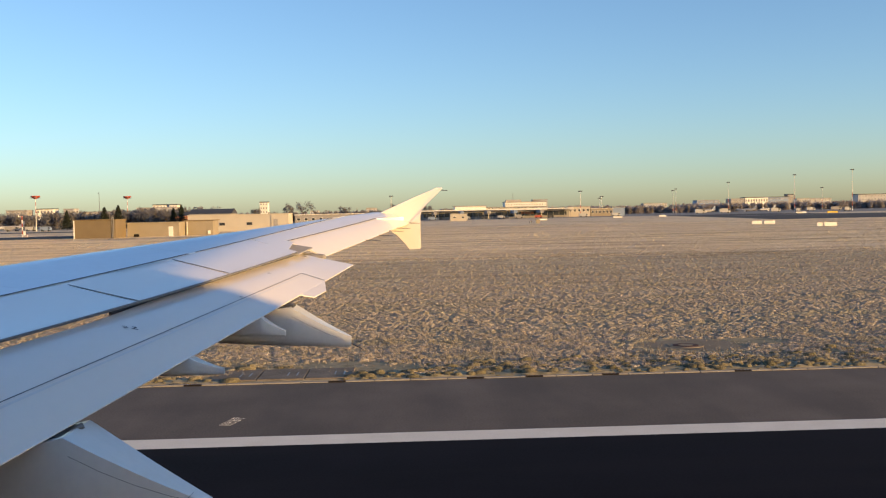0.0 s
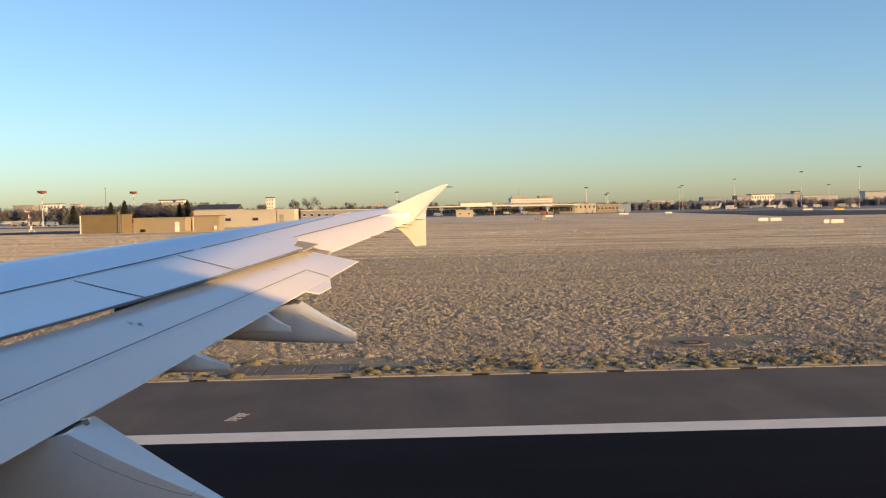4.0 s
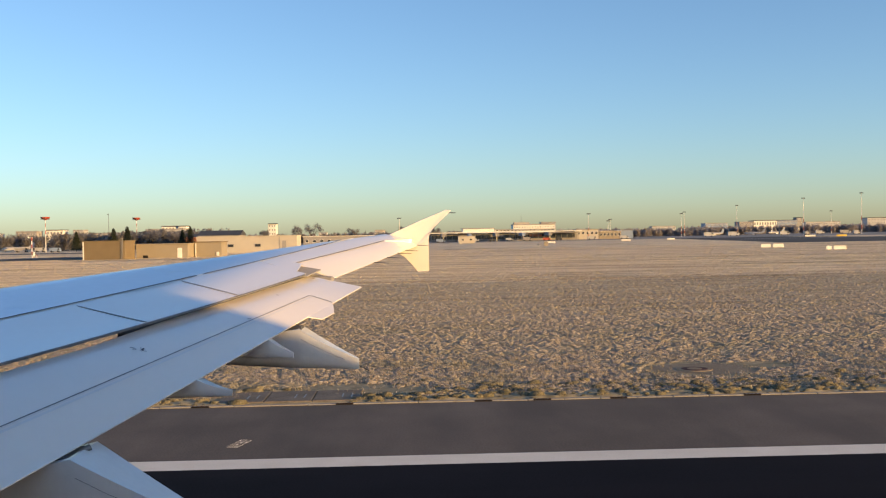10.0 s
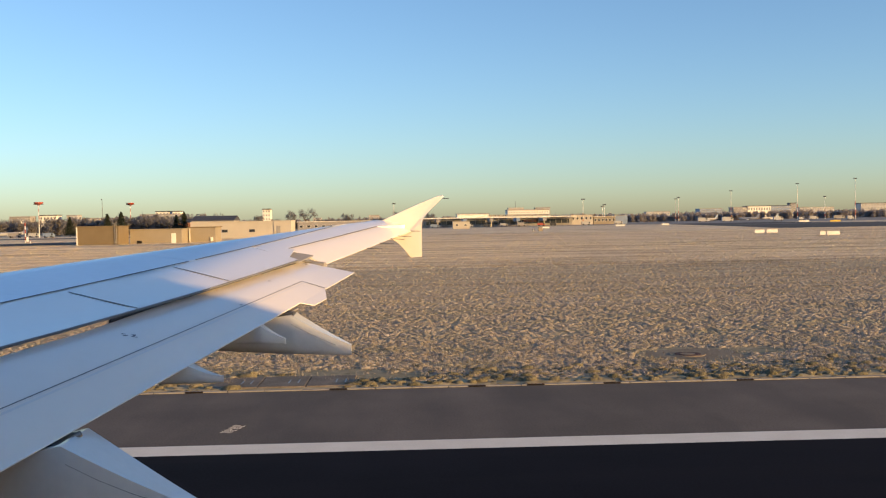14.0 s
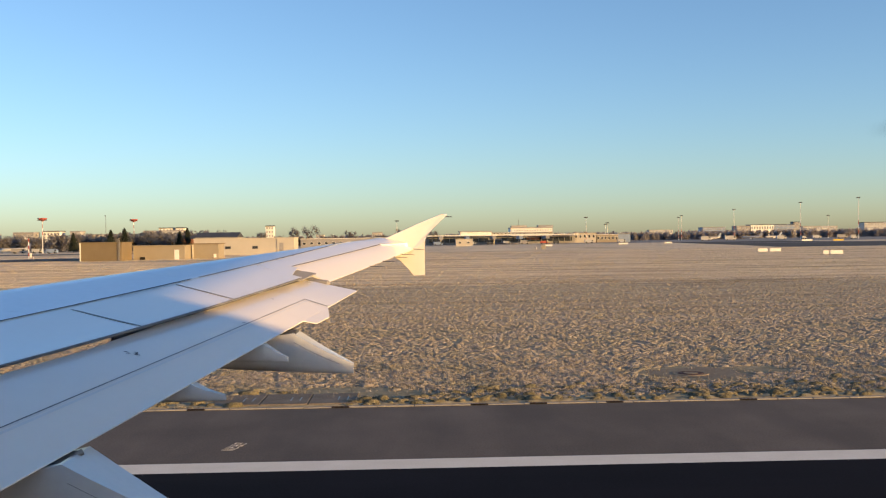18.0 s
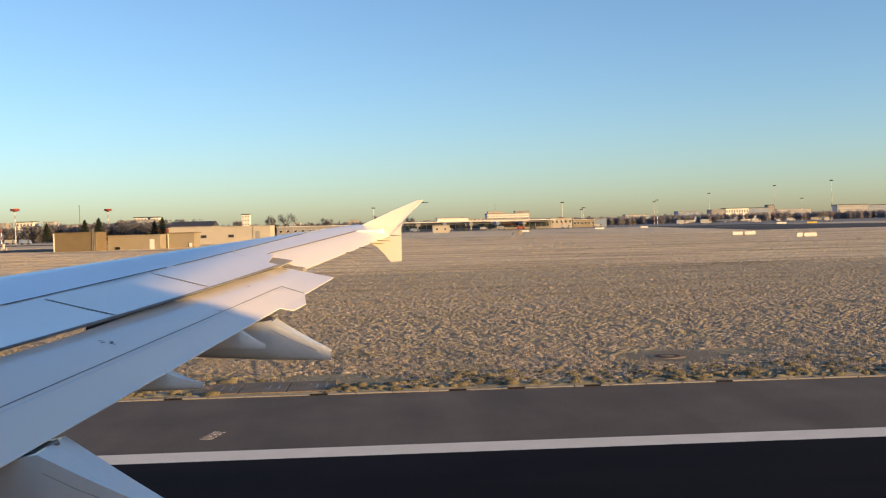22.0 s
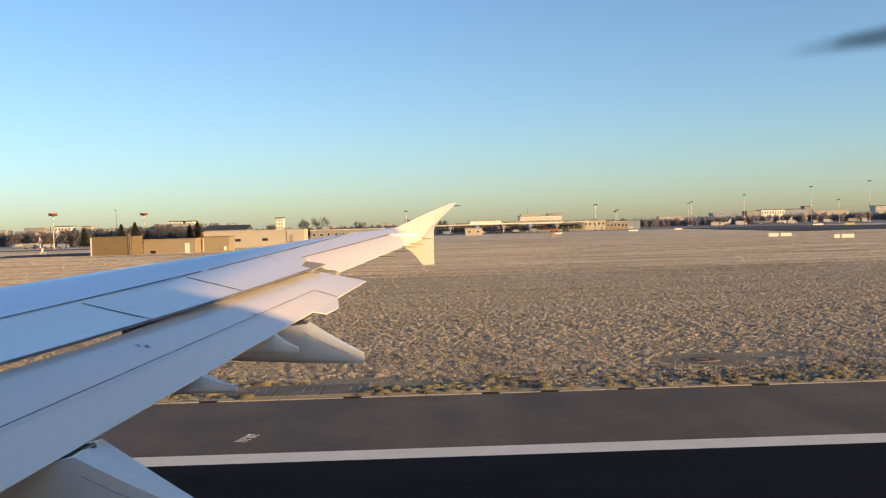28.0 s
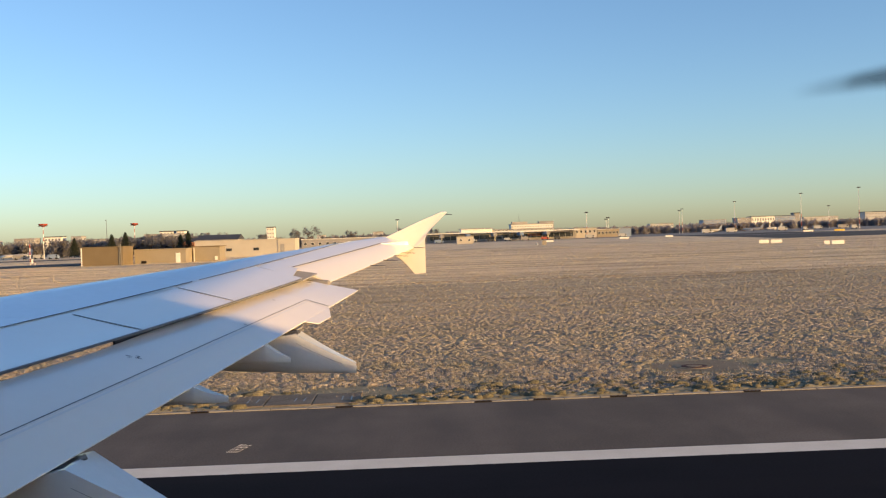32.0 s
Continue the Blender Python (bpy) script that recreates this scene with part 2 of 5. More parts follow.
# thin twigs and needles let part of the light through
for m_ in (TWIG, TWIGFAR, NEEDLE):
    nt_ = m_.node_tree
    pr = nt_.nodes["Principled BSDF"]
    thin_, mx = nt_.nodes.new("ShaderNodeBsdfTranslucent"), nt_.nodes.new("ShaderNodeMixShader")
    nt_.links.new(pr.inputs["Base Color"].links[0].from_socket, thin_.inputs["Color"])
    nt_.links.new(pr.outputs[0], mx.inputs[1])
    nt_.links.new(thin_.outputs[0], mx.inputs[2])
    nt_.links.new(mx.outputs[0], nt_.nodes["Material Output"].inputs["Surface"])
for m_ in (BLADE, CLUMP):
    streaks(m_, (0.3, 0.45, 1), (0.25, 0.235, 0.15), 0.5, 0.57)
streaks(SHOULD, (0.5, 0.12, 1), (0.076, 0.061, 0.050), 0.5, 0.52)
streaks(ASPH, (0.05, 0.8, 1), (0.014, 0.011, 0.0125), 0.6, 0.55)
streaks(GRASS, (0.02, 0.16, 1), (0.20, 0.155, 0.11), 0.75, 0.56)
streaks(MIDTURF, (0.03, 0.35, 1), (0.17, 0.13, 0.09), 0.7, 0.56)
streaks(GRASS, (0.05, 0.5, 1), (0.22, 0.17, 0.125), 0.6, 0.58)
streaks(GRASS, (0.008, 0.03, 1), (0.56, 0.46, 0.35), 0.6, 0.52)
dry = GRASS.node_tree.nodes["Principled BSDF"]
dry.inputs["Sheen Weight"].default_value, dry.inputs["Sheen Roughness"].default_value = 0.12, 0.6
dry.inputs["Sheen Tint"].default_value = (0.85, 0.66, 0.46, 1)


# ---- mesh helpers ----
def obj(name, verts, faces, material, parent=None, label="", smooth=False):
    me = bpy.data.meshes.new(name)
    me.from_pydata([tuple(v) for v in verts], [], faces)
    me.update()
    bm = bmesh.new()
    bm.from_mesh(me)
    bmesh.ops.recalc_face_normals(bm, faces=bm.faces)
    bm.to_mesh(me)
    bm.free()
    if smooth:
        me.polygons.foreach_set("use_smooth", [True] * len(me.polygons))
    me.materials.append(material)
    ob = new(name, me)
    if parent:
        ob.parent = parent
    if label:
        ob["label"] = label
    return ob


def raw(name, verts, faces, material, label, category, kind="stuff"):
    """A large mesh from number arrays, without any cleaning."""
    me = bpy.data.meshes.new(name)
    me.from_pydata(verts, [], faces)
    me.update()
    me.materials.append(material)
    return tagged(new(name, me), label, category, "", kind)


def thing(name, label, category, group="", place=(0, 0, 0), turn=0, kind=""):
    e = new(name)
    e.matrix_basis = pose(*place, 0, 0, turn)
    return tagged(e, label, category, group, kind)


def part(name, bm, material, parent, label="", smooth=False):
    me = bpy.data.meshes.new(name)
    bm.to_mesh(me)
    bm.free()
    if smooth:
        me.polygons.foreach_set("use_smooth", [True] * len(me.polygons))
    me.materials.append(material)
    ob = new(name, me)
    ob.parent = parent
    if label:
        ob["label"] = label
    return ob


def block(name, x0, x1, y0, y1, z0, z1, material, parent=None, label="", bevel=0.0):
    bm = bmesh.new()
    bmesh.ops.create_cube(bm, size=1)
    for v in bm.verts:
        v.co = ((x0 + x1) / 2 + v.co.x * (x1 - x0), (y0 + y1) / 2 + v.co.y * (y1 - y0), (z0 + z1) / 2 + v.co.z * (z1 - z0))
    if bevel:
        bmesh.ops.bevel(bm, geom=bm.edges[:], offset=bevel, segments=1, affect="EDGES")
    return part(name, bm, material, parent, label)


def rod(name, a, b, r0, r1, material, parent=None, n=10, label=""):
    a, b = Vector(a), Vector(b)
    q = (b - a).to_track_quat("Z", "Y")
    vs = []
    for p, r in ((a, r0), (b, r1)):
        vs += [p + q @ Vector((r * math.cos(2 * math.pi * i / n), r * math.sin(2 * math.pi * i / n), 0)) for i in range(n)]
    fs = [(i, (i + 1) % n, n + (i + 1) % n, n + i) for i in range(n)] + [tuple(range(n))[::-1], tuple(range(n, 2 * n))]
    return obj(name, vs, fs, material, parent, label)


def loft(name, rings, material, parent=None, label="", smooth=True, caps=True):
    """Skin over equal closed rings of points."""
    n = len(rings[0])
    vs = [p for r in rings for p in r]
    fs = [(k * n + i, k * n + (i + 1) % n, (k + 1) * n + (i + 1) % n, (k + 1) * n + i) for k in range(len(rings) - 1) for i in range(n)]
    if caps:
        fs += [tuple(range(n))[::-1], tuple(range((len(rings) - 1) * n, len(rings) * n))]
    ob = obj(name, vs, fs, material, parent, label, smooth)
    if smooth:
        ob.data.set_sharp_from_angle(angle=radians(35))
    return ob


def sheet(name, pts, z, material, label="", category="", kind="structure", parent=None):
    ob = obj(name, [(x, y, z) for x, y in pts], [tuple(range(len(pts)))], material, parent)
    return tagged(ob, label, category, "", kind) if not parent else ob


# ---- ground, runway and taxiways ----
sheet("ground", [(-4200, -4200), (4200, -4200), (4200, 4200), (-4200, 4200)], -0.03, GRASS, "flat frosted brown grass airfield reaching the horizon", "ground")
STRIPE0, STRIPE1, KERB = 19.72, 20.58, 27.05
block("runway", -1500, 400, -24, STRIPE1, -0.3, 0.0, ASPH)
tagged(scene.objects["runway"], "newly laid black asphalt runway", "runway", "", "structure")
block("runway_shoulder", -1500, 400, STRIPE1, KERB, -0.3, 0.004, SHOULD)
tagged(scene.objects["runway_shoulder"], "worn brownish grey asphalt shoulder beside the runway", "shoulder", "", "structure")
sheet("edge_stripe", [(-1500, STRIPE0), (60, STRIPE0), (60, STRIPE1), (-1500, STRIPE1)], 0.006, LINEW, "broad white painted runway edge line", "road marking")
TAXIWAY = [(95, 190), (112, 229), (140, 420), (163, 640), (238, 640), (245, 500), (275, 230), (270, 190)]
sheet("taxiway", TAXIWAY, 0.0, TAXI, "dark grey asphalt taxiway crossing the grass", "taxiway")
sheet("apron", [(-900, 640), (900, 640), (1400, 1250), (-1100, 1000)], -0.005, APRON, "pale concrete apron in front of the terminal", "apron")


# ---- the airliner ----
plane = thing("airliner", "white airliner with flaps lowered, standing on the runway", "airplane")
Y_TIP = 15.2


def crest(y):
    """Line along the highest part of the wing: x and z at span y."""
    return -8.207 + 0.51 * y, 3.53 + 0.0696 * y


def top(x, y):
    """Height of the wing's upper skin."""
    cx, cz = crest(y)
    s = x - cx
    if s < 0:
        return cz - 0.75 * s * s + 0.02 * s
    return cz - s * (0.004 + 0.0145 * y) + 0.01 * math.sin(min(s, 1.6) / 1.6 * math.pi)


def slat_x(y):
    return -5.94 + 0.349 * y


def spoiler_front(y):
    return -5.63 + 0.325 * y


def spoiler_back(y):
    return -4.65 + 0.298 * y


def hinge_x(y):
    return -5.85 + 0.368 * y


def nose(y):
    return crest(y)[0] - 0.62


# main box: nose to rear spar, with a closed lower skin
rings = []
for k in range(25):
    y = 0.3 + (Y_TIP - 0.3) * k / 24
    back = spoiler_front(y) + 0.06 if y < 11.75 else hinge_x(y)
    if y > 14.6:
        back = hinge_x(y) + (y - 14.6) / 0.6 * 0.2
    xs = [nose(y) + (back - nose(y)) * (i / 14) ** 1.5 for i in range(15)]
    thick = 0.55 - 0.026 * y
    upper = [(x, y, top(x, y)) for x in xs]
    lower = [(x, y, top(x, y) - thick * math.sin(math.pi * min(1, 0.12 + 0.8 * i / 14)) - 0.02) for i, x in enumerate(xs)]
    rings.append(upper + lower[::-1])
loft("wing", rings, WING, plane, "white painted wing skin")


def strip(name, path, width, material, lift=0.004, surface=top, label=""):
    """A flat band along points on the skin."""
    vs = []
    for i, (x, y) in enumerate(path):
        a, b = path[max(0, i - 1)], path[min(len(path) - 1, i + 1)]
        d = Vector((b[0] - a[0], b[1] - a[1])).normalized() * width / 2
        for sgn in (-1, 1):
            px, py = x - d.y * sgn, y + d.x * sgn
            vs.append((px, py, surface(px, py) + lift))
    fs = [(2 * i, 2 * i + 1, 2 * i + 3, 2 * i + 2) for i in range(len(path) - 1)]
    return obj(name, vs, fs, material, plane, label)


def line_pts(fx, y0, y1, n=12):
    return [(fx(y0 + (y1 - y0) * i / n), y0 + (y1 - y0) * i / n) for i in range(n + 1)]


for y0, y1 in ((3.0, 6.0), (6.006, 8.2), (8.206, 10.5), (10.506, 12.6), (12.606, 14.45)):
    rings = []
    for k in range(7):
        y = y0 + (y1 - y0) * k / 6
        a, b = crest(y)[0] - 0.5, slat_x(y)
        xs = [a + (b - a) * i / 8 for i in range(9)]
        rings.append([(x, y, top(x, y) + 0.004) for x in xs] + [(x, y, top(x, y) - 0.01) for x in xs[::-1]])
    loft("slat", rings, SLAT, plane, "metal leading edge slat toned bluish as if shaded")
strip("slat_gap", line_pts(slat_x, 3.0, 10.45), 0.021, SEAL, 0.005)
strip("slat_gap", line_pts(slat_x, 10.58, 14.3), 0.017, SEAL, 0.005)
strip("panel_seam", line_pts(lambda y: hinge_x(y) + 0.02, 11.95, 14.6), 0.018, SEAL, 0.006)


def skin_panel(name, corners, thick, material, label="", surface=top, lift=0.008, n=8):
    """A thin curved plate between two chordwise edges ((x0, y0), (x1, y1)) each."""
    (a0, a1), (b0, b1) = corners
    rings = []
    for k in range(n + 1):
        t = k / n
        p, q = (a0[0] + (b0[0] - a0[0]) * t, a0[1] + (b0[1] - a0[1]) * t), (a1[0] + (b1[0] - a1[0]) * t, a1[1] + (b1[1] - a1[1]) * t)
        up, low = [], []
        for i in range(7):
            u = i / 6
            x, y = p[0] + (q[0] - p[0]) * u, p[1] + (q[1] - p[1]) * u
            z = surface(x, y) + lift
            up.append((x, y, z))
            low.append((x, y, z - thick * (1 - 0.75 * u)))
        rings.append(up + low[::-1])
    return loft(name, rings, material, plane, label)


def chord_edge(y, lean=0.3):
    """Edge of a spoiler from its front to its back; the back lies further in."""
    return (spoiler_front(y), y), (spoiler_back(y - lean), y - lean)


for y0, y1 in ((2.9, 5.565), (5.595, 8.467), (8.493, 10.037), (10.063, 11.68)):
    skin_panel("spoiler", (chord_edge(y0), chord_edge(y1)), 0.028, WING, "white spoiler panel")
for y in (5.58, 8.48, 10.05):
    a, b = chord_edge(y)
    strip("panel_seam", [a, ((a[0] + b[0]) / 2, (a[1] + b[1]) / 2), b], 0.018, SEAL, 0.0115)
# White strip along part of one spoiler's front edge.
strip("spoiler_edge_strip", [(spoiler_front(y) - 0.01, y) for y in (9.15, 9.6, 10.0)], 0.03, WHITE, 0.014)
skin_panel("spoiler_seal", (((spoiler_back(3.0), 3.0), (spoiler_back(3.0) + 0.016, 3.0)), ((spoiler_back(11.36), 11.36), (spoiler_back(11.36) + 0.016, 11.36))), 0.024, SEAM, "grey rubber edge seal", top, 0.007)
# Dark strip stands in for the shade in the gap under the spoilers.
cove = []
for k in range(9):
    y = 8.0 + 3.55 * k / 8
    x = spoiler_back(y) - 0.13
    cove.append([(x, y, top(x, y) - 0.03), (x + 0.02, y, top(x, y) - 0.03), (x + 0.02, y, top(x, y) - 0.30), (x, y, top(x, y) - 0.30)])
loft("cove_shade", cove, SEAL, plane, "dark strip standing in for shade under the spoilers", smooth=False)


skin_panel("fixed_panel", (((spoiler_front(11.72), 11.71), (spoiler_back(11.42) - 0.12, 11.42)), ((hinge_x(11.95) - 0.05, 11.94), (-1.36, 11.93))), 0.03, WING, "", top, 0.006)


# outboard flap
def flap_te(y):
    return -3.456 + 0.24 * y, 2.692 + 0.1086 * y


def flap_tab(y):
    d = 0.02 + 0.008 * y
    return -3.918 + 0.25 * y + d, 2.969 + 0.0864 * y + 0.4035 * d


def flap_z(x, y):
    """Upper skin of the lowered flap."""
    tx, tz = flap_tab(y)
    ex, ez = flap_te(y)
    fx = spoiler_back(y) - 0.10
    fz = top(spoiler_back(y), y) - 0.038 - 0.012 * min(1, max(0, (y - 7) / 2))
    if x > tx:
        return tz + (x - tx) / (ex - tx) * (ez - tz)
    u = (x - fx) / (tx - fx)
    return fz + (tz - fz) * u + 0.02 * math.sin(math.pi * max(0, u)) * (1 if u > 0 else 0)


def flap_end_z(x, y):
    fx, ex = spoiler_back(y) - 0.10, flap_te(y)[0]
    fz = top(spoiler_back(y), y) - 0.065
    flat = fz + (flap_te(y)[1] - fz) * (x - fx) / (ex - fx)
    w = max(0, min(1, (y - 10.68) / 1.04)) ** 1.3
    return flat * w + (flap_z(x, y) - 0.003) * (1 - w)


def flap_piece(name, y0, y1, x_from, x_to, n=10, zf=flap_z):
    rings = []
    for k in range(n + 1):
        y = y0 + (y1 - y0) * k / n
        a, b = x_from(y), x_to(y)
        mid = min(flap_tab(y)[0], b - 0.02)
        xs = [a + (mid - a) * i / 7 for i in range(8)] + [mid + (b - mid) * i / 3 for i in range(1, 4)]
        up = [(x, y, zf(x, y)) for x in xs]
        low = [(x, yy, z - 0.008 - 0.17 * (1 - i / 10) ** 0.8 * (1 if a < flap_tab(y)[0] - 0.1 else 0.3)) for i, (x, yy, z) in enumerate(up)]
        low[0] = (up[0][0] + 0.03, y, up[0][2] - 0.06)
        rings.append(up + low[::-1])
    return loft(name, rings, WING, plane, "white lowered flap")


flap_piece("flap", 2.9, 10.68, lambda y: spoiler_back(y) - 0.10 + 0.10 * max(0, min(1, (8.7 - y) / 1.2)), lambda y: flap_te(y)[0], 26)
flap_piece("flap_end", 10.67, 11.72, lambda y: spoiler_back(y) - 0.10, lambda y: flap_te(y)[0], 8, flap_end_z)
rings = []
for y, dx in ((9.90, 0.0), (9.95, 0.12), (10.30, 0.13), (10.66, 0.0)):
    x, z = flap_te(y)
    rings.append([(x - 0.03, y, z + 0.008), (x + dx, y, z - 0.3 * dx), (x + dx, y, z - 0.3 * dx - 0.008), (x - 0.03, y, z - 0.012)])
loft("tab_end", rings, WING, plane, "", smooth=False)
strip("flap_seam", line_pts(lambda y: flap_tab(y)[0], 3.0, 10.68), 0.007, SEAM, 0.003, flap_z)
strip("flap_edge_band", line_pts(lambda y: flap_tab(y)[0] + 0.035, 3.0, 10.6), 0.016, BAND, 0.0025, flap_z, "faint grey edge band")
strip("flap_seam", [(flap_tab(10.68)[0] + d, 10.67) for d in (0, 0.12, 0.24)], 0.016, SEAL, 0.004, flap_z)
# worn marks on the flap
for x, y, ex, ey in ((-2.185, 7.60, -2.15, 7.615), (-2.16, 7.57, -2.135, 7.60), (-2.12, 7.645, -2.09, 7.655), (-2.09, 7.655, -2.10, 7.61), (-2.11, 7.60, -2.065, 7.615)):
    strip("stencil_mark", [(x, y), (ex, ey)], 0.011, SEAL, 0.004, flap_z)
for x, y in ((-1.45, 10.3), (-1.56, 9.2)):
    strip("rivet_mark", [(x, y), (x + 0.025, y + 0.02)], 0.018, STEEL, 0.004, flap_z)


# aileron
def ail_te(y):
    d = 0.076 * (y - 12)
    return -3.866 + 0.24 * y + d, 3.115 + 0.0791 * y + 0.371 * d


rings = []
for k in range(9):
    y = 11.95 + (14.62 - 11.95) * k / 8
    a, (b, zb) = hinge_x(y) - 0.02, ail_te(y)
    za = top(a, y) + 0.004
    up = [(a + (b - a) * i / 6, y, za + (zb - za) * i / 6 + 0.012 * math.sin(math.pi * i / 6)) for i in range(7)]
    rings.append(up + [(x, y, z - 0.006 - 0.045 * (1 - i / 6)) for i, (x, _, z) in enumerate(up)][::-1])
loft("aileron", rings, WING, plane, "white drooped aileron")
# trailing corner between aileron and fence
rings = []
for k in range(6):
    y = 14.63 + (15.22 - 14.63) * k / 5
    a = hinge_x(y) - 0.02
    b, zb = ail_te(14.63)[0] + (y - 14.63) * 0.316, ail_te(14.63)[1] + (y - 14.63) * 0.107
    za = top(a, y) + 0.002
    up = [(a + (b - a) * i / 4, y, za + (zb - za) * i / 4) for i in range(5)]
    rings.append(up + [(x, yy, z - 0.01 - 0.07 * (1 - i / 4)) for i, (x, yy, z) in enumerate(up)][::-1])
loft("tip_fairing", rings, WING, plane)
# open bracket between flap and aileron
skin_panel("bracket_plate", (((-1.40, 11.42), (-1.25, 11.42)), ((-1.38, 11.93), (-1.14, 11.93))), 0.05, GREYW, "grey bracket plate", top, -0.025)
block("bracket", -1.46, -1.16, 11.58, 11.88, 3.96, 4.085, GREYW, plane, "grey hinge bracket", 0.03)
block("bracket", -1.30, -0.98, 11.76, 11.93, 3.99, 4.088, GREYW, plane, "grey hinge bracket", 0.02)
rod("actuator", (-1.42, 11.78, 4.12), (-1.02, 11.92, 4.075), 0.018, 0.014, STEEL, plane)
rod("hinge_pin", (-1.30, 11.70, 4.08), (-1.30, 11.76, 4.15), 0.03, 0.03, SEAL, plane, 8)
# wing tip fence: an upright plate seen from inboard
FENCE = [(-1.25, 4.30), (-0.95, 4.52), (-0.47, 4.55), (-0.20, 4.665), (0.10, 4.795), (0.40, 4.915), (0.47, 4.942), (0.53, 4.945), (0.555, 4.93),
         (0.42, 4.80), (0.30, 4.68), (0.23, 4.60), (0.205, 4.52), (0.203, 4.25), (0.202, 4.02), (0.195, 4.005), (0.03, 3.995), (-0.05, 4.10), (-0.16, 4.22), (-0.26, 4.285), (-0.40, 4.32), (-0.8, 4.30)]
rings = []
for off, shrink in ((0, 0.985), (0.02, 1.0), (0.05, 1.0), (0.07, 0.985)):
    rings.append([(x * shrink, 15.24 + off + 0.10 * max(0, z - 4.5), 4.45 + (z - 4.45) * shrink) for x, z in FENCE])
loft("wingtip_fence", rings, WING, plane, "white wingtip fence", smooth=False)
# static wicks
for y in (13.35, 13.85, 14.3, 14.62):
    x, z = ail_te(y)
    rod("static_wick", (x - 0.03, y, z), (x + 0.20, y + 0.02, z - 0.015), 0.006, 0.003, SEAL, plane, 5)
rod("static_wick", (0.0, 15.22, 4.41), (0.19, 15.23, 4.40), 0.006, 0.003, SEAL, plane, 5)
rod("static_wick", (-0.585, 9.65, 3.31), (-0.47, 9.66, 3.245), 0.006, 0.003, SEAL, plane, 5)
rod("static_wick", (0.53, 15.31, 4.90), (0.63, 15.31, 4.895), 0.008, 0.005, SEAL, plane, 5)


def fairing(name, y, front, shoulder, tail, keel, half, label):
    """Canoe under the flap; front, shoulder, tail and keel are (x, z) of its flat back and of its lower edge at the tail."""
    rings = []
    xs = [front[0] + (shoulder[0] - front[0]) * i / 4 for i in range(4)] + [shoulder[0] + (tail[0] - shoulder[0]) * i / 10 for i in range(11)]
    for x in xs:
        if x <= shoulder[0]:
            u = (x - front[0]) / (shoulder[0] - front[0])
            zt, w = front[1] + (shoulder[1] - front[1]) * u, half * (0.25 + 0.75 * math.sqrt(u))
        else:
            u = (x - shoulder[0]) / (tail[0] - shoulder[0])
            zt, w = shoulder[1] + (tail[1] - shoulder[1]) * u - 0.012 * math.sin(math.pi * u), half * (1 - 0.82 * u ** 1.15)
        u = (x - front[0]) / (tail[0] - front[0])
        zb = front[1] - 0.06 + (keel[1] - front[1] + 0.06) * u ** 0.6 if u < 1 else keel[1]
        zb = min(zb, zt - 0.03)
        d = zt - zb
        side = [(w * math.cos(a) ** 0.32, zt - 0.25 * d - 0.75 * d * math.sin(a)) for a in [math.pi / 2 * i / 6 for i in range(6)]]
        rings.append([(x, y - w * 0.97, zt), (x, y + w * 0.97, zt)] + [(x, y + q, z) for q, z in side] + [(x, y, zb)] + [(x, y - q, z) for q, z in side[::-1]])
    return loft(name, rings, GREYP, plane, label)


fairing("flap_fairing", 9.65, (-2.6, 3.50), (-1.13, 3.685), (-0.57, 3.37), (-0.59, 3.27), 0.22, "pale grey flap track fairing")
fairing("flap_fairing", 5.96, (-3.7, 2.95), (-2.0, 3.31), (-1.16, 2.82), (-1.18, 2.72), 0.26, "pale grey flap track fairing")
fairing("hinge_fairing", 8.95, (-2.0, 3.56), (-1.33, 3.655), (-1.115, 3.525), (-1.13, 3.475), 0.085, "small pale hinge fairing")
fairing("hinge_fairing", 7.55, (-2.3, 3.42), (-1.66, 3.505), (-1.41, 3.41), (-1.42, 3.365), 0.085, "small pale hinge fairing")
# panel seams on the fairings' inboard sides
for yc, half, pts in ((5.96, 0.26, ((-1.97, 3.205), (-1.80, 3.10), (-1.62, 3.005), (-1.43, 2.921), (-1.34, 2.892), (-1.30, 2.93))), (9.65, 0.22, ((-1.12, 3.60), (-0.95, 3.50), (-0.78, 3.41), (-0.70, 3.375)))):
    x_s, x_t = (-2.0, -1.16) if yc < 8 else (-1.13, -0.57)
    vs = []
    for x, z in pts:
        u = max(0, (x - x_s) / (x_t - x_s))
        yy = yc - half * (1 - 0.82 * u ** 1.15) - 0.003
        vs += [(x, yy, z - 0.0015), (x, yy, z + 0.0015)]
    obj("fairing_seam", vs, [(2 * i, 2 * i + 1, 2 * i + 3, 2 * i + 2) for i in range(len(pts) - 1)], SEAM, plane)
for y, w in ((5.95, 0.17), (9.65, 0.13)):
    x, z = flap_te(y)
    block("hinge_bay", x - 0.25, x + 0.03, y - w, y + w, z - 0.10, z - 0.035, SEAL, plane, "dark hinge bay")
    rod("flap_strut", (x - 0.1, y - 0.05, z - 0.09), (x + 0.05, y + 0.06, z - 0.02), 0.02, 0.02, STEEL, plane, 8)

# fuselage with an opening at the window, fin and tailplane
FC_Y, CROWN, BELLY = -1.6, 6.6, 2.5


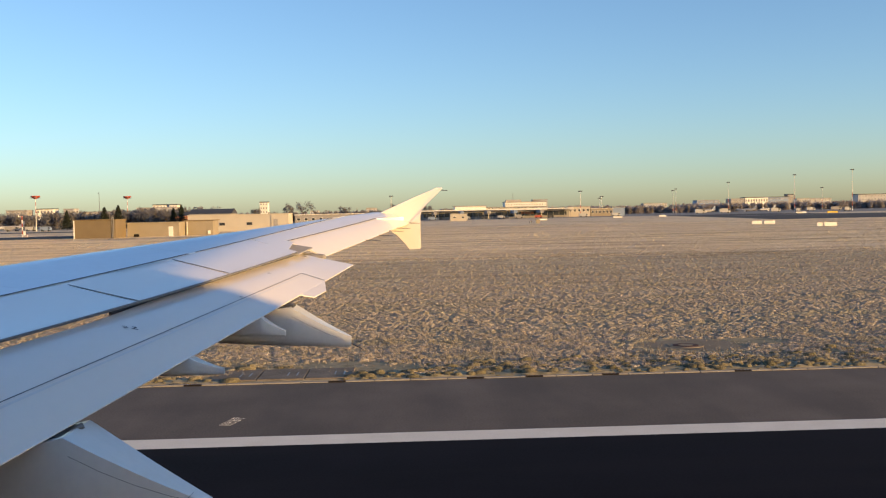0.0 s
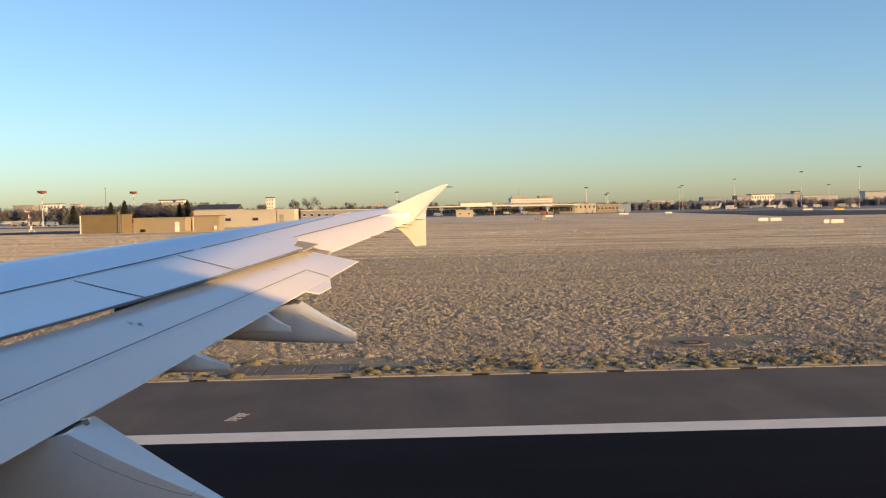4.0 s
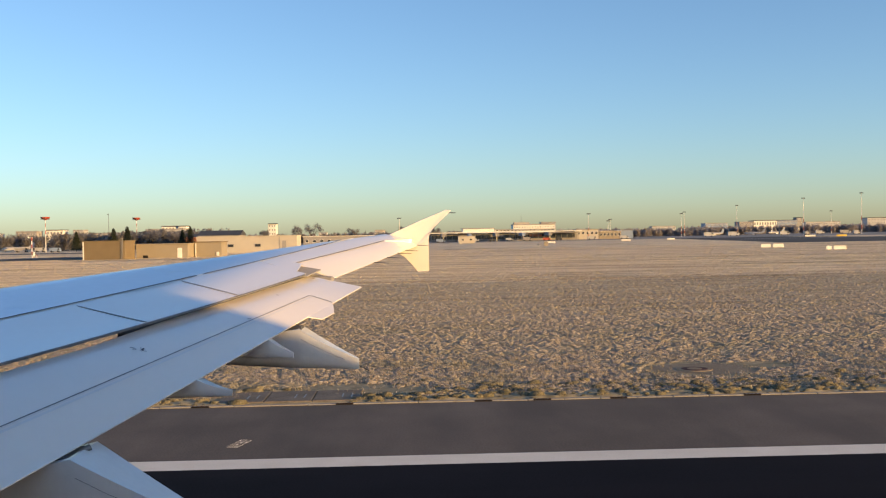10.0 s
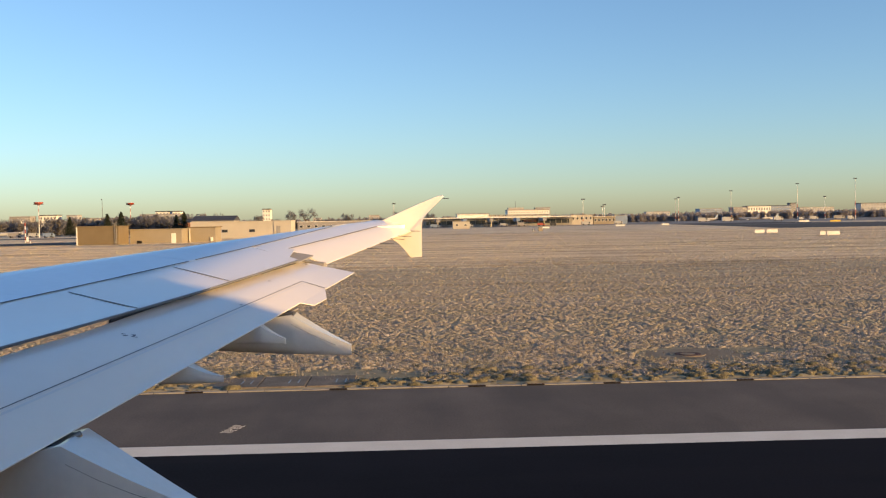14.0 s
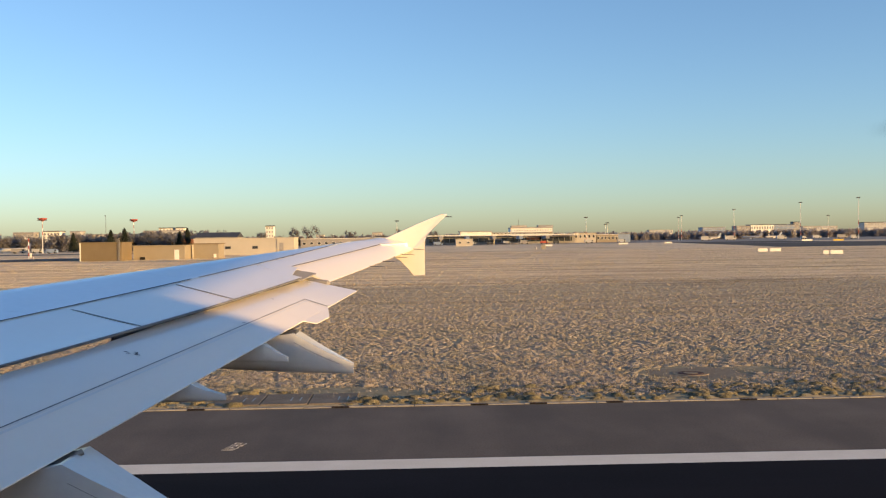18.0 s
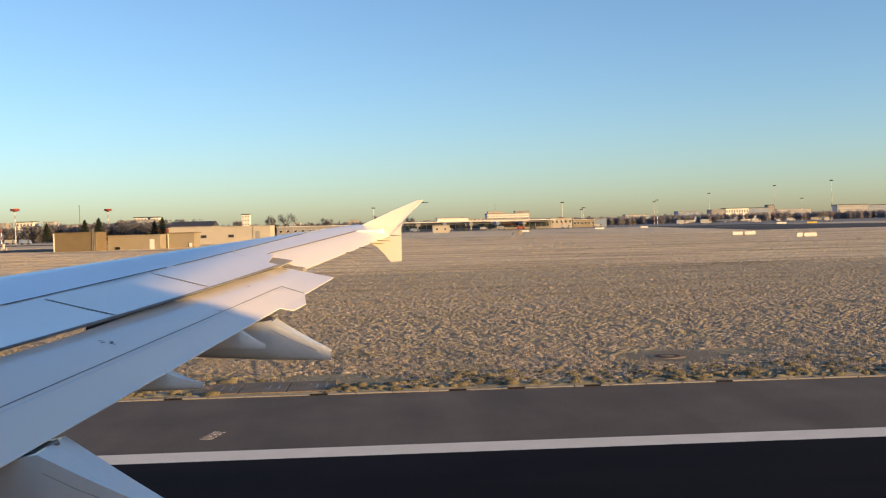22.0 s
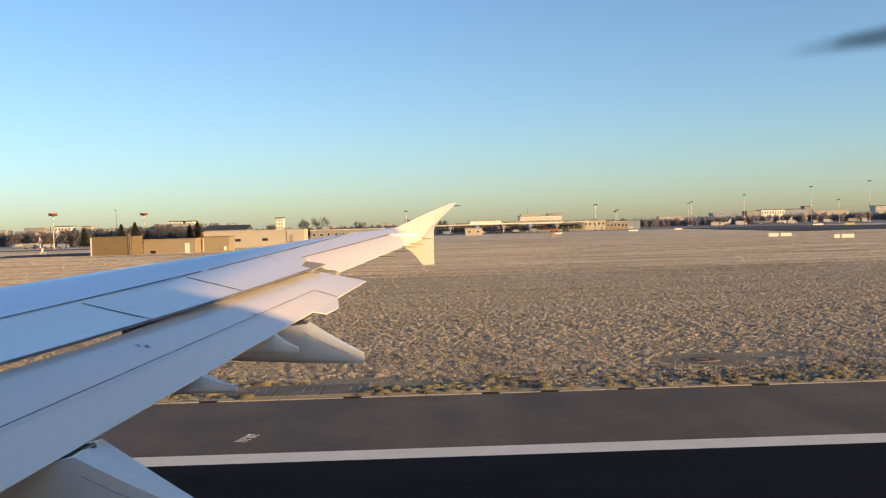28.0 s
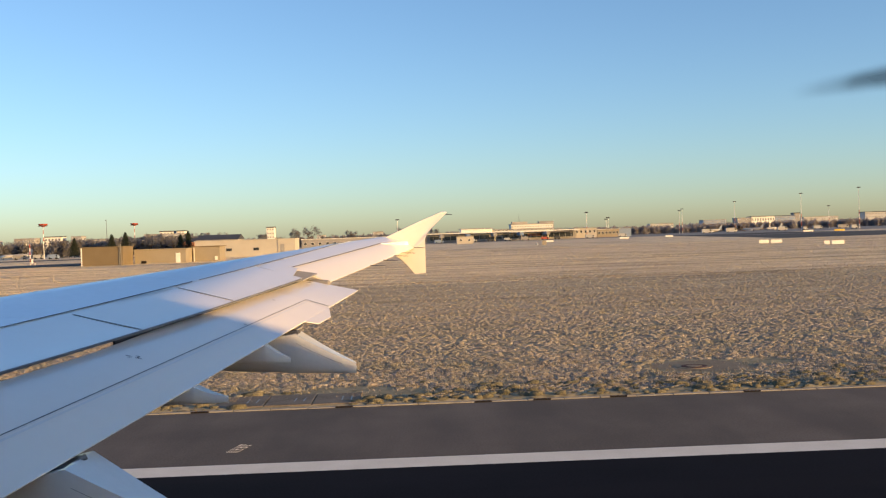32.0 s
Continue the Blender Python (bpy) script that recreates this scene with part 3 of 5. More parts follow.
def crown_line(x):
    """Top and bottom of the fuselage at station x."""
    t, b = CROWN, BELLY
    if x > 9:
        t -= 0.12 * ((min(x, 14.5) - 9) / 5.5) ** 1.5 + 0.24 * max(0, x - 14.5)
    if x > 4:
        b += 2.7 * (x - 4) / 14.3
    if x < -16:
        q = ((-16 - x) / 5.5) ** 2
        t, b = t - 2.6 * q, b + 1.3 * q
    return t, b


ribs = [-21.5, -21.0, -20, -18.5, -16, -12, -8, -4, -2, -0.21, 0.21, 2, 4, 6, 8, 10, 12, 13.4, 14.5, 15.5, 16.5, 17.4, 18.1, 18.3]
angles = [-0.17, 0.15, 0.4] + [0.4 + (2 * math.pi - 0.57) * i / 36 for i in range(1, 36)]
vs, fs = [], []
for x in ribs:
    t, b = crown_line(x)
    rr = (t - b) / 2
    for a in angles:
        vs.append((x, FC_Y + rr * 0.97 * math.cos(a), (t + b) / 2 + rr * math.sin(a)))
n = len(angles)
for k in range(len(ribs) - 1):
    for i in range(n):
        if ribs[k] == -0.21 and i == 0:
            continue
        fs.append((k * n + i, k * n + (i + 1) % n, (k + 1) * n + (i + 1) % n, (k + 1) * n + i))
fs += [tuple(range(n)), tuple(range((len(ribs) - 1) * n, len(ribs) * n))]
obj("fuselage", vs, fs, WING, plane, "white fuselage", True)


def window_ring(grow, y, n=10):
    """Rounded outline of the cabin window, widened by grow."""
    hw, hh, r = 0.11, 0.154, 0.09
    pts = []
    for q, (sx, sz) in enumerate(((1, 1), (-1, 1), (-1, -1), (1, -1))):
        for i in range(n + 1):
            a = math.pi / 2 * (q + i / n)
            pts.append((0.0412 + sx * (hw - r) + (r + grow) * math.cos(a), y, 4.6263 + sz * (hh - r) + (r + grow) * math.sin(a)))
    return pts


loft("window_seal", [window_ring(0.0, 0.092), window_ring(0.0015, 0.089), window_ring(0.006, 0.089), window_ring(0.008, 0.093), window_ring(0.009, 0.104), window_ring(0.007, 0.104)], SEALB, plane, "dark blue rubber window seal", caps=False)
loft("window_lining", [window_ring(0.0095, 0.104), window_ring(0.013, 0.09), window_ring(0.03, 0.06), window_ring(0.05, 0.045), window_ring(0.06, 0.05)], LINING, plane, "pale grey plastic window lining", caps=False)
smear = obj("window_smear", [(x, 0, z) for x in (-0.008, 0.032) for z in (-0.006, 0.012)], [(0, 1, 3, 2)], SMEAR, plane, "dark smear of dirt on the window pane")
smear.location = (0.0612, 0.104, 4.576)


def aerofoil(p, chord, half, axis):
    """Ring round a thin symmetric section that starts at p; half thickness along axis 1 or 2."""
    up, low = [], []
    for u, w in ((0, 0), (0.05, 0.6), (0.2, 1), (0.5, 0.8), (0.8, 0.35), (1, 0.05)):
        for lst, sgn in ((up, 1), (low, -1)):
            q = [p[0] + chord * u, p[1], p[2]]
            q[axis] += sgn * half * w
            lst.append(tuple(q))
    return up + low[:0:-1]


loft("fin", [aerofoil((7.2, FC_Y, 6.75), 6.5, 0.28, 1), aerofoil((9.4, FC_Y, 7.4), 4.9, 0.26, 1), aerofoil((14.3, FC_Y, 12.7), 2.0, 0.1, 1)], WING, plane, "white tail fin")
for sg in (-1, 1):
    loft("tailplane", [aerofoil((10.2, FC_Y + sg * 0.6, 6.3), 4.0, 0.2, 2), aerofoil((13.3, FC_Y + sg * 6.25, 6.92), 1.9, 0.08, 2)], WING, plane, "white tailplane")
for gx, gy in ((-5.8, -5.4), (-5.8, 1.9), (-16.5, -1.79)):
    rod("gear_leg", (gx, gy, 0.5), (gx, gy, 3.6), 0.12, 0.14, STEEL, plane)
    for off in (-0.42, 0.42):
        w = rod("wheel", (gx, gy + off - 0.2, 0.56), (gx, gy + off + 0.2, 0.56), 0.56, 0.56, RUBBER, plane, 24)


# ---- kerb, drains, markings and grass ----
kerb = tagged(new("kerb"), "pale concrete kerb between shoulder and grass", "kerb", "", "structure")
for x0, x1 in ((-1500, -16), (24, 400)):
    block("kerb_run", x0, x1, KERB, KERB + 0.15, -0.2, 0.035, CONC, kerb)
stone = block("kerb_stone", 0.006, 0.994, KERB, KERB + 0.15, -0.2, 0.035, CONC, kerb, "", 0.012)
stone.location = (-16, 0, 0)
for i in range(1, 40):
    st = new("kerb_stone", stone.data)
    st.parent = kerb
    st.location = (-16 + i, random.uniform(-0.008, 0.008), random.uniform(-0.006, 0.006))
for x in (-12.6, -9.4, -5.9, -2.0, 1.78, 3.4, 5.5, 9.2, 15.1, 18.6):
    g = thing("gully", "dark iron drain gully set in the kerb", "drain", "kerb gullies", (x, KERB - 0.02, 0.0))
    block("grate", -0.24, 0.24, 0.012, 0.085, -0.05, 0.040, SLOT, g, "", 0.006)
    for k in range(5):
        block("grate_bar", -0.22 + k * 0.1, -0.18 + k * 0.1, 0.016, 0.08, 0.038, 0.046, RUST, g)


def stencil(x, y):
    """Unreadable painted figures on the shoulder."""
    e = thing("stencil_number", "small white stencilled figures painted on the shoulder", "road marking", "shoulder figures", (x, y, 0.008), 76)
    rr = random.Random(int(x * 7))
    for k in range(4):
        a = k * 0.22
        block("figure", a, a + 0.03, 0, 0.28, 0, 0.003, LINEW, e)
        block("figure", a + 0.105, a + 0.135, 0.13 * (k % 2), 0.28, 0, 0.003, LINEW, e)
        for h in (0.0, 0.13, 0.25):
            if rr.random() < 0.6:
                block("figure", a + 0.03, a + 0.105, h, h + 0.03, 0, 0.003, LINEW, e)


for n in range(-5, 3):
    stencil(-3.95 + 30 * n, 21.75)


def patch(name, cx, cy, rx, ry, z, material, label, category, wob=0.25, seed=1, n=28):
    """Irregular flat patch on the ground."""
    rr = random.Random(seed)
    ph = [rr.uniform(0, 6.28) for _ in range(4)]
    pts = []
    for i in range(n):
        a = 2 * math.pi * i / n
        q = 1 + wob * (math.sin(2 * a + ph[0]) * 0.4 + math.sin(3 * a + ph[1]) * 0.4 + math.sin(7 * a + ph[2]) * 0.25)
        pts.append((cx + rx * q * math.cos(a), cy + ry * q * math.sin(a)))
    return sheet(name, pts, z, material, label, category)


def drain_slab(x0, x1, y0, y1):
    e = thing("drain_slab", "worn concrete drain slab sunk in the frosty grass", "slab", "drain slabs", ((x0 + x1) / 2, (y0 + y1) / 2, 0))
    w, d = (x1 - x0) / 2, (y1 - y0) / 2
    n = 3
    for k in range(n):
        block("slab", -w + 2 * w * k / n + 0.01, -w + 2 * w * (k + 1) / n - 0.01, -d, d, -0.15, 0.06, SLABC, e, "", 0.02)
    for k in range(n):
        cx = -w + 2 * w * (k + 0.6) / n
        block("lifting_slot", cx - 0.02, cx + 0.02, -d * 0.4, d * 0.3, 0.055, 0.063, STEEL, e)
        block("lifting_slot", cx + 0.24, cx + 0.28, -d * 0.4, d * 0.3, 0.055, 0.063, STEEL, e)


SLABS = [(-5.6, -1.6, 27.5, 29.3), (-66, -62, 27.5, 29.3), (54.5, 58.5, 27.5, 29.3)]
for sl in SLABS:
    drain_slab(*sl)
mh = thing("manhole", "round manhole cover with a rusty iron ring in a concrete surround", "manhole", "", (9.05, 32.2, 0))
for rr_, z0, z1, m_ in ((0.60, -0.1, 0.052, SOIL), (0.43, 0.03, 0.062, RUST), (0.25, 0.04, 0.066, SOIL)):
    rod("surround" if rr_ > 0.5 else ("rim" if rr_ > 0.35 else "cover"), (0, 0, z0), (0, 0, z1), rr_, rr_ * 0.97, m_, mh, 28)
patch("bare_soil", 9.3, 32.3, 1.9, 1.2, 0.036, SOIL, "bare frosty soil round the manhole", "ground", 0.35, 5)
CLEAR = [(-3.6, 28.4, 2.5, 1.3), (-0.6, 29.0, 1.4, 0.9), (9.25, 32.3, 1.9, 1.9), (11.6, 33.0, 1.2, 1.0), (-2.2, 30.0, 1.6, 0.7)]


def lattice(nx, ny, cell_x, cell_y, res_x, res_y, rng):
    """Smooth random heights on an nx by ny lattice, with bumps about one cell wide."""
    gx, gy = int(nx * res_x / cell_x) + 3, int(ny * res_y / cell_y) + 3
    g = rng.random((gy, gx))
    u, v = np.arange(nx) * res_x / cell_x, np.arange(ny) * res_y / cell_y
    iu, iv = u.astype(int), v.astype(int)
    fu, fv = u - iu, v - iv
    fu, fv = fu * fu * (3 - 2 * fu), (fv * fv * (3 - 2 * fv))[:, None]
    a = g[iv][:, iu] * (1 - fu) + g[iv][:, iu + 1] * fu
    b = g[iv + 1][:, iu] * (1 - fu) + g[iv + 1][:, iu + 1] * fu
    return a * (1 - fv) + b * fv


def clear_at(x, y):
    """How bare the soil is at points, 0 to 1."""
    m = np.zeros_like(x)
    for cx, cy, rx, ry in CLEAR:
        m = np.maximum(m, np.clip(1.25 - ((x - cx) / rx) ** 2 - ((y - cy) / ry) ** 2, 0, 1))
    return m


def turf(name, x0, x1, y0, y1, rx, ry, amp, seed, material, fade=2.0):
    rng = np.random.default_rng(seed)
    nx, ny = int((x1 - x0) / rx) + 1, int((y1 - y0) / ry) + 1
    h = lattice(nx, ny, 0.38, 0.34, rx, ry, rng) ** 2 * 0.6 + lattice(nx, ny, 0.17, 0.19, rx, ry, rng) ** 1.5 * 0.4
    h *= 0.7 + 0.55 * lattice(nx, ny, 3.5, 2.2, rx, ry, rng)
    X, Y = np.meshgrid(x0 + np.arange(nx) * rx, y0 + np.arange(ny) * ry)
    jx, jy = (rng.random(X.shape) - 0.5) * rx * 0.5, (rng.random(X.shape) - 0.5) * ry * 0.5
    edge = np.clip((Y - y0) / 0.25, 0, 1) * np.clip((y1 - Y) / fade, 0, 1) * np.clip((X - x0) / 2, 0, 1) * np.clip((x1 - X) / 2, 0, 1)
    Z = 0.02 + amp * h * edge * (1 - 0.92 * clear_at(X, Y)) - 0.05 * (1 - edge)
    V = np.stack([X + jx, Y + jy, Z], -1).reshape(-1, 3)
    i = (np.arange(ny - 1)[:, None] * nx + np.arange(nx - 1)[None]).ravel()
    Fq = np.stack([i, i + 1, i + nx + 1, i + nx], -1)
    ob = raw(name, V.tolist(), Fq.tolist(), material, "hummocky frosted brown winter grass beside the runway", "grass")
    ob.data.polygons.foreach_set("use_smooth", [True] * len(ob.data.polygons))
    return X, Y, Z


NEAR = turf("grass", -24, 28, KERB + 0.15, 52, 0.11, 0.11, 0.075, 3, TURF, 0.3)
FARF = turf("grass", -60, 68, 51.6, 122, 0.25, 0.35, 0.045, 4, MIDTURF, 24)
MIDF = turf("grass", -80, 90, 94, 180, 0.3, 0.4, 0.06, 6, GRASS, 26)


def blades(seed, count, y0, y1, field, x_start, y_start, rx, ry, nb, long, wide, floor, fall=1.2, material=None):
    """Tufts of dry blades standing on the hummocks of a field."""
    rng = np.random.default_rng(seed)
    X, Y, Z = field
    cy = y0 + (y1 - y0) * rng.random(count * 3) ** fall
    cx = -0.47 * cy - 2 + (0.99 * cy + 4) * rng.random(count * 3)
    ix = np.clip(((cx - x_start) / rx).astype(int), 0, X.shape[1] - 1)
    iy = np.clip(((cy - y_start) / ry).astype(int), 0, X.shape[0] - 1)
    z = Z[iy, ix]
    keep = (z > floor + 0.05 * rng.random(len(z))) & (cx > X.min() + 1) & (cx < X.max() - 1)
    cx, cy, z = cx[keep][:count], cy[keep][:count], z[keep][:count]
    n = len(cx)
    ang = rng.random((n, nb)) * 6.283
    ln = long * (0.45 + 0.75 * rng.random((n, nb))) * (0.6 + 0.8 * rng.random((n, 1)))
    lean = 0.35 + 0.9 * rng.random((n, nb))
    off = long * 0.55 * rng.random((n, nb))
    bx, by = cx[:, None] + off * np.cos(ang * 3.1), cy[:, None] + off * np.sin(ang * 3.1)
    bz = z[:, None] - 0.03 + 0 * ang
    p0 = np.stack([bx - wide * np.sin(ang), by + wide * np.cos(ang), bz], -1)
    p1 = np.stack([bx + wide * np.sin(ang), by - wide * np.cos(ang), bz], -1)
    p2 = np.stack([bx + ln * lean * np.cos(ang), by + ln * lean * np.sin(ang), bz + ln], -1)
    V = np.stack([p0, p1, p2], 2).reshape(-1, 3)
    Fq = np.arange(len(V)).reshape(-1, 3)
    raw("grass_tufts", V.tolist(), Fq.tolist(), material or BLADE, "dry straw coloured grass tufts tipped with frost", "grass")


def tufts(seed, y0, y1, field, x_start, y_start, rx, ry, gap, nb, radius, high, wide, share, thin=0.01, mats=None):
    """Rounded tussocks of dry blades on a jittered grid, with matted turf showing between them."""
    rng = np.random.default_rng(seed)
    X, Y, Z = field
    gx, gy = np.arange(-0.48 * y1 - 3, 0.53 * y1 + 3, gap), np.arange(y0, y1, gap * 0.9)
    cx, cy = [q.ravel() for q in np.meshgrid(gx, gy)]
    cx = cx + gap * 0.9 * (rng.random(len(cx)) - 0.5)
    cy = cy + gap * 0.9 * (rng.random(len(cy)) - 0.5)
    patch_ = np.sin(cx * 0.61 + 1.3 * np.sin(cy * 0.37)) * np.sin(cy * 0.83 + 1.1 * np.sin(cx * 0.29)) * 0.3
    keep = (cx > -0.47 * cy - 2) & (cx < 0.52 * cy + 2) & (rng.random(len(cx)) < share + patch_) & (clear_at(cx, cy) < 0.35)
    keep &= (cx > X.min() + 1) & (cx < X.max() - 1) & (cy > y0) & (cy < y1)
    keep &= rng.random(len(cx)) < np.clip((y1 - cy) / thin, 0, 1)
    cx, cy = cx[keep], cy[keep]
    ix = np.clip(((cx - x_start) / rx).astype(int), 0, X.shape[1] - 1)
    iy = np.clip(((cy - y_start) / ry).astype(int), 0, X.shape[0] - 1)
    z, n = Z[iy, ix], len(cx)
    size = (0.4 + 1.05 * rng.random((n, 1)) ** 1.6) * (1 + 0.5 * np.clip(clear_at(cx, cy) / 0.3, 0, 1))[:, None]
    m = 7
    th = np.arange(m) * 6.283 / m + rng.random((n, 1)) * 6.283
    wob = size * radius * (0.6 + 0.5 * rng.random((n, m)))
    hi = high * size * (0.42 + 0.36 * rng.random((n, 1)))
    low = np.stack([cx[:, None] + wob * np.cos(th) * 1.65, cy[:, None] + wob * np.sin(th), (z[:, None] - 0.05) + 0 * th], -1)
    bulge = wob * (0.55 + 0.35 * rng.random((n, m)))
    mid = np.stack([cx[:, None] + bulge * np.cos(th) * 1.65, cy[:, None] + bulge * np.sin(th), z[:, None] + hi * (0.55 + 0.3 * rng.random((n, m)))], -1)
    tip = np.stack([cx + 0.3 * radius * (rng.random(n) - 0.5), cy + 0.3 * radius * (rng.random(n) - 0.5), z + hi[:, 0]], -1)[:, None]
    D = np.concatenate([low, mid, tip], 1).reshape(-1, 3)
    i = np.arange(m)
    j = (i + 1) % m
    one = np.concatenate([np.stack([i, j, m + j], -1), np.stack([i, m + j, m + i], -1), np.stack([m + i, m + j, 0 * i + 2 * m], -1)])
    Fd = (one[None] + (np.arange(n) * (2 * m + 1))[:, None, None]).reshape(-1, 3)
    ob = raw("grass_clumps", D.tolist(), Fd.tolist(), mats[0] if mats else CLUMP, "rounded clumps of frosted winter grass", "grass")
    ob.data.polygons.foreach_set("use_smooth", [True] * len(ob.data.polygons))
    ang, out = rng.random((n, nb)) * 6.283, np.sqrt(rng.random((n, nb)))
    bx, by = cx[:, None] + radius * size * 0.95 * out * np.cos(ang), cy[:, None] + radius * size * 0.8 * out * np.sin(ang)
    dome = np.sqrt(1.02 - out * out * 0.9)
    bz = z[:, None] - 0.02 + high * size * dome * 0.55
    ln = high * size * dome * (0.08 + 0.34 * rng.random((n, nb)))
    lean = radius * size * (0.2 + 0.6 * out) * (0.5 + rng.random((n, nb)))
    turn = ang + 2.2 * (rng.random((n, nb)) - 0.5)
    w = wide * (0.7 + 0.6 * rng.random((n, nb)))
    flat = rng.random((n, nb)) * 6.283
    p0 = np.stack([bx - w * np.sin(flat), by + w * np.cos(flat), bz - high * 0.45], -1)
    p1 = np.stack([bx + w * np.sin(flat), by - w * np.cos(flat), bz - high * 0.45], -1)
    p2 = np.stack([bx + lean * np.cos(turn), by + lean * np.sin(turn), bz + ln], -1)
    V = np.stack([p0, p1, p2], 2).reshape(-1, 3)
    raw("grass_tufts", V.tolist(), np.arange(len(V)).reshape(-1, 3).tolist(), mats[1] if mats else BLADE, "dry straw coloured grass tussocks tipped with frost", "grass")


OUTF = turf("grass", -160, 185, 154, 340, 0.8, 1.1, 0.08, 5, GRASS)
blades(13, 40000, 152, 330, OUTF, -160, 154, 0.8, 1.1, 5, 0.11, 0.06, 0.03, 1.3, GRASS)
tufts(10, KERB + 0.22, KERB + 3.8, NEAR, -24, KERB + 0.15, 0.11, 0.11, 0.23, 52, 0.118, 0.12, 0.006, 0.62, 3.0, (KERBGRASS, KERBBLADE))
tufts(11, KERB + 1.0, 52, NEAR, -24, KERB + 0.15, 0.11, 0.11, 0.155, 24, 0.080, 0.047, 0.0075, 0.80)
blades(14, 16000, KERB + 1.2, 51, NEAR, -24, KERB + 0.15, 0.11, 0.11, 8, 0.06, 0.010, 0.04)
blades(17, 15000, KERB + 1.2, 37, NEAR, -24, KERB + 0.15, 0.11, 0.11, 9, 0.10, 0.006, 0.02)
tufts(18, 51.6, 66, FARF, -60, 51.6, 0.25, 0.35, 0.20, 12, 0.085, 0.047, 0.0085, 0.55, 14)
tufts(15, 51.6, 112, FARF, -60, 51.6, 0.25, 0.35, 0.22, 8, 0.10, 0.040, 0.013, 0.86, 56)
blades(12, 36000, 53, 118, FARF, -60, 51.6, 0.25, 0.35, 7, 0.085, 0.024, 0.022, 1.0, MIDTURF)
blades(16, 45000, 95, 174, MIDF, -80, 94, 0.3, 0.4, 6, 0.08, 0.04, 0.022, 1.1, GRASS)


# ---- buildings, masts, trees and vehicles in the distance ----
def windows(e, w, n, z0, z1, y=-0.06, fill=0.55, material=GLASSD, x0=None, x1=None, sill=False):
    """A row of n windows on the front of a building, each with a frame round its pane."""
    a, b = (-w if x0 is None else x0), (w if x1 is None else x1)
    step = (b - a) / n
    for i in range(n):
        cx = a + (i + 0.5) * step
        win = block("window", cx - step * fill / 2, cx + step * fill / 2, y, y + 0.1, z0, z1, PALE, e)
        t = min(0.12, step * fill * 0.12)
        block("pane", cx - step * fill / 2 + t, cx + step * fill / 2 - t, y - 0.03, y + 0.02, z0 + t, z1 - t, material, win)


def house(name, label, x0, x1, y, depth, h, wall, roof, rows=(), category="building", group="", gable=0.0, turn=0, overhang=0.3, glass=None):
    """Building with its front towards the runway; rows: (count, sill, head, fill) of windows."""
    e = thing(name, label, category, group, ((x0 + x1) / 2, y, 0), turn)
    w = (x1 - x0) / 2
    block("wall", -w, w, 0, depth, -0.05, h, wall, e)
    if gable:
        o = overhang
        vs = [(-w - o, -o, h), (w + o, -o, h), (w + o, depth + o, h), (-w - o, depth + o, h), (-w - o, depth / 2, h + gable), (w + o, depth / 2, h + gable)]
        obj("roof", vs, [(0, 1, 5, 4), (2, 3, 4, 5), (0, 4, 3), (1, 2, 5), (0, 3, 2, 1)], roof, e)
    else:
        block("roof", -w - overhang, w + overhang, -overhang, depth + overhang, h, h + max(0.25, h * 0.05), roof, e)
    for n, z0, z1, fill in rows:
        windows(e, w, n, z0, z1, fill=fill, material=glass or GLASSD)
    return e


def lamp_mast(x, y, h, red_head=False, banded=True, head=0.75):
    e = thing("light_mast", "tall floodlight mast with %s head on the apron" % ("a red" if red_head else "a grey lamp"), "light mast", "floodlight masts", (x, y, 0))
    r = 0.17 + 0.003 * h
    n = 9 if banded else 1
    for i in range(n):
        rod("pole_section", (0, 0, -0.05 + h * i / n), (0, 0, h * (i + 1) / n), r * (1 - 0.5 * i / n), r * (1 - 0.5 * (i + 1) / n), (RED if (i % 2 and banded and (i > 4 if red_head else i < 4)) else PALE), e, 8)
    if red_head:
        rings = [[(s * math.cos(a), s * math.sin(a), h + dz) for a in [math.pi * 2 * i / 10 for i in range(10)]] for s, dz in ((0.4, -0.3), (2.1, 0.8), (2.3, 1.1), (2.1, 1.3))]
        loft("head", rings, RED, e, "red conical head", smooth=False)
        for a in range(5):
            block("floodlight", 1.9 * math.cos(a * 1.257) - 0.3, 1.9 * math.cos(a * 1.257) + 0.3, 1.9 * math.sin(a * 1.257) - 0.3, 1.9 * math.sin(a * 1.257) + 0.3, h + 0.1, h + 0.5, STEEL, e)
    else:
        block("crossarm", -1.7 * head, 1.7 * head, -0.15, 0.15, h - 0.2, h + 0.1, DARKW, e)
        for k in range(4):
            cx = (-1.5 + k) * head
            block("floodlight", cx - 0.26, cx + 0.26, -0.6, 0.3, h - 0.65, h - 0.1, DARKW, e, "", 0.08)
    return e


def twig_cloud(rng, n, centre, radii, size, shape=1.0):
    """Small slivers that fill an uneven crown: arrays of triangles."""
    d = rng.normal(size=(n, 3))
    d /= np.linalg.norm(d, axis=1)[:, None]
    r = rng.random(n) ** 0.45
    lump = 0.72 + 0.28 * np.sin(d[:, 0] * 5 + centre[0]) * np.cos(d[:, 2] * 6 + centre[1])
    c = np.array(centre) + d * (r * lump)[:, None] * np.array(radii)
    a, b = rng.normal(size=(n, 3)), rng.normal(size=(n, 3))
    a /= np.linalg.norm(a, axis=1)[:, None]
    b /= np.linalg.norm(b, axis=1)[:, None]
    s = size * (0.5 + rng.random(n))[:, None]
    return np.stack([c + a * s, c - a * s + b * s * 0.4, c - a * s - b * s * 0.4], 1)


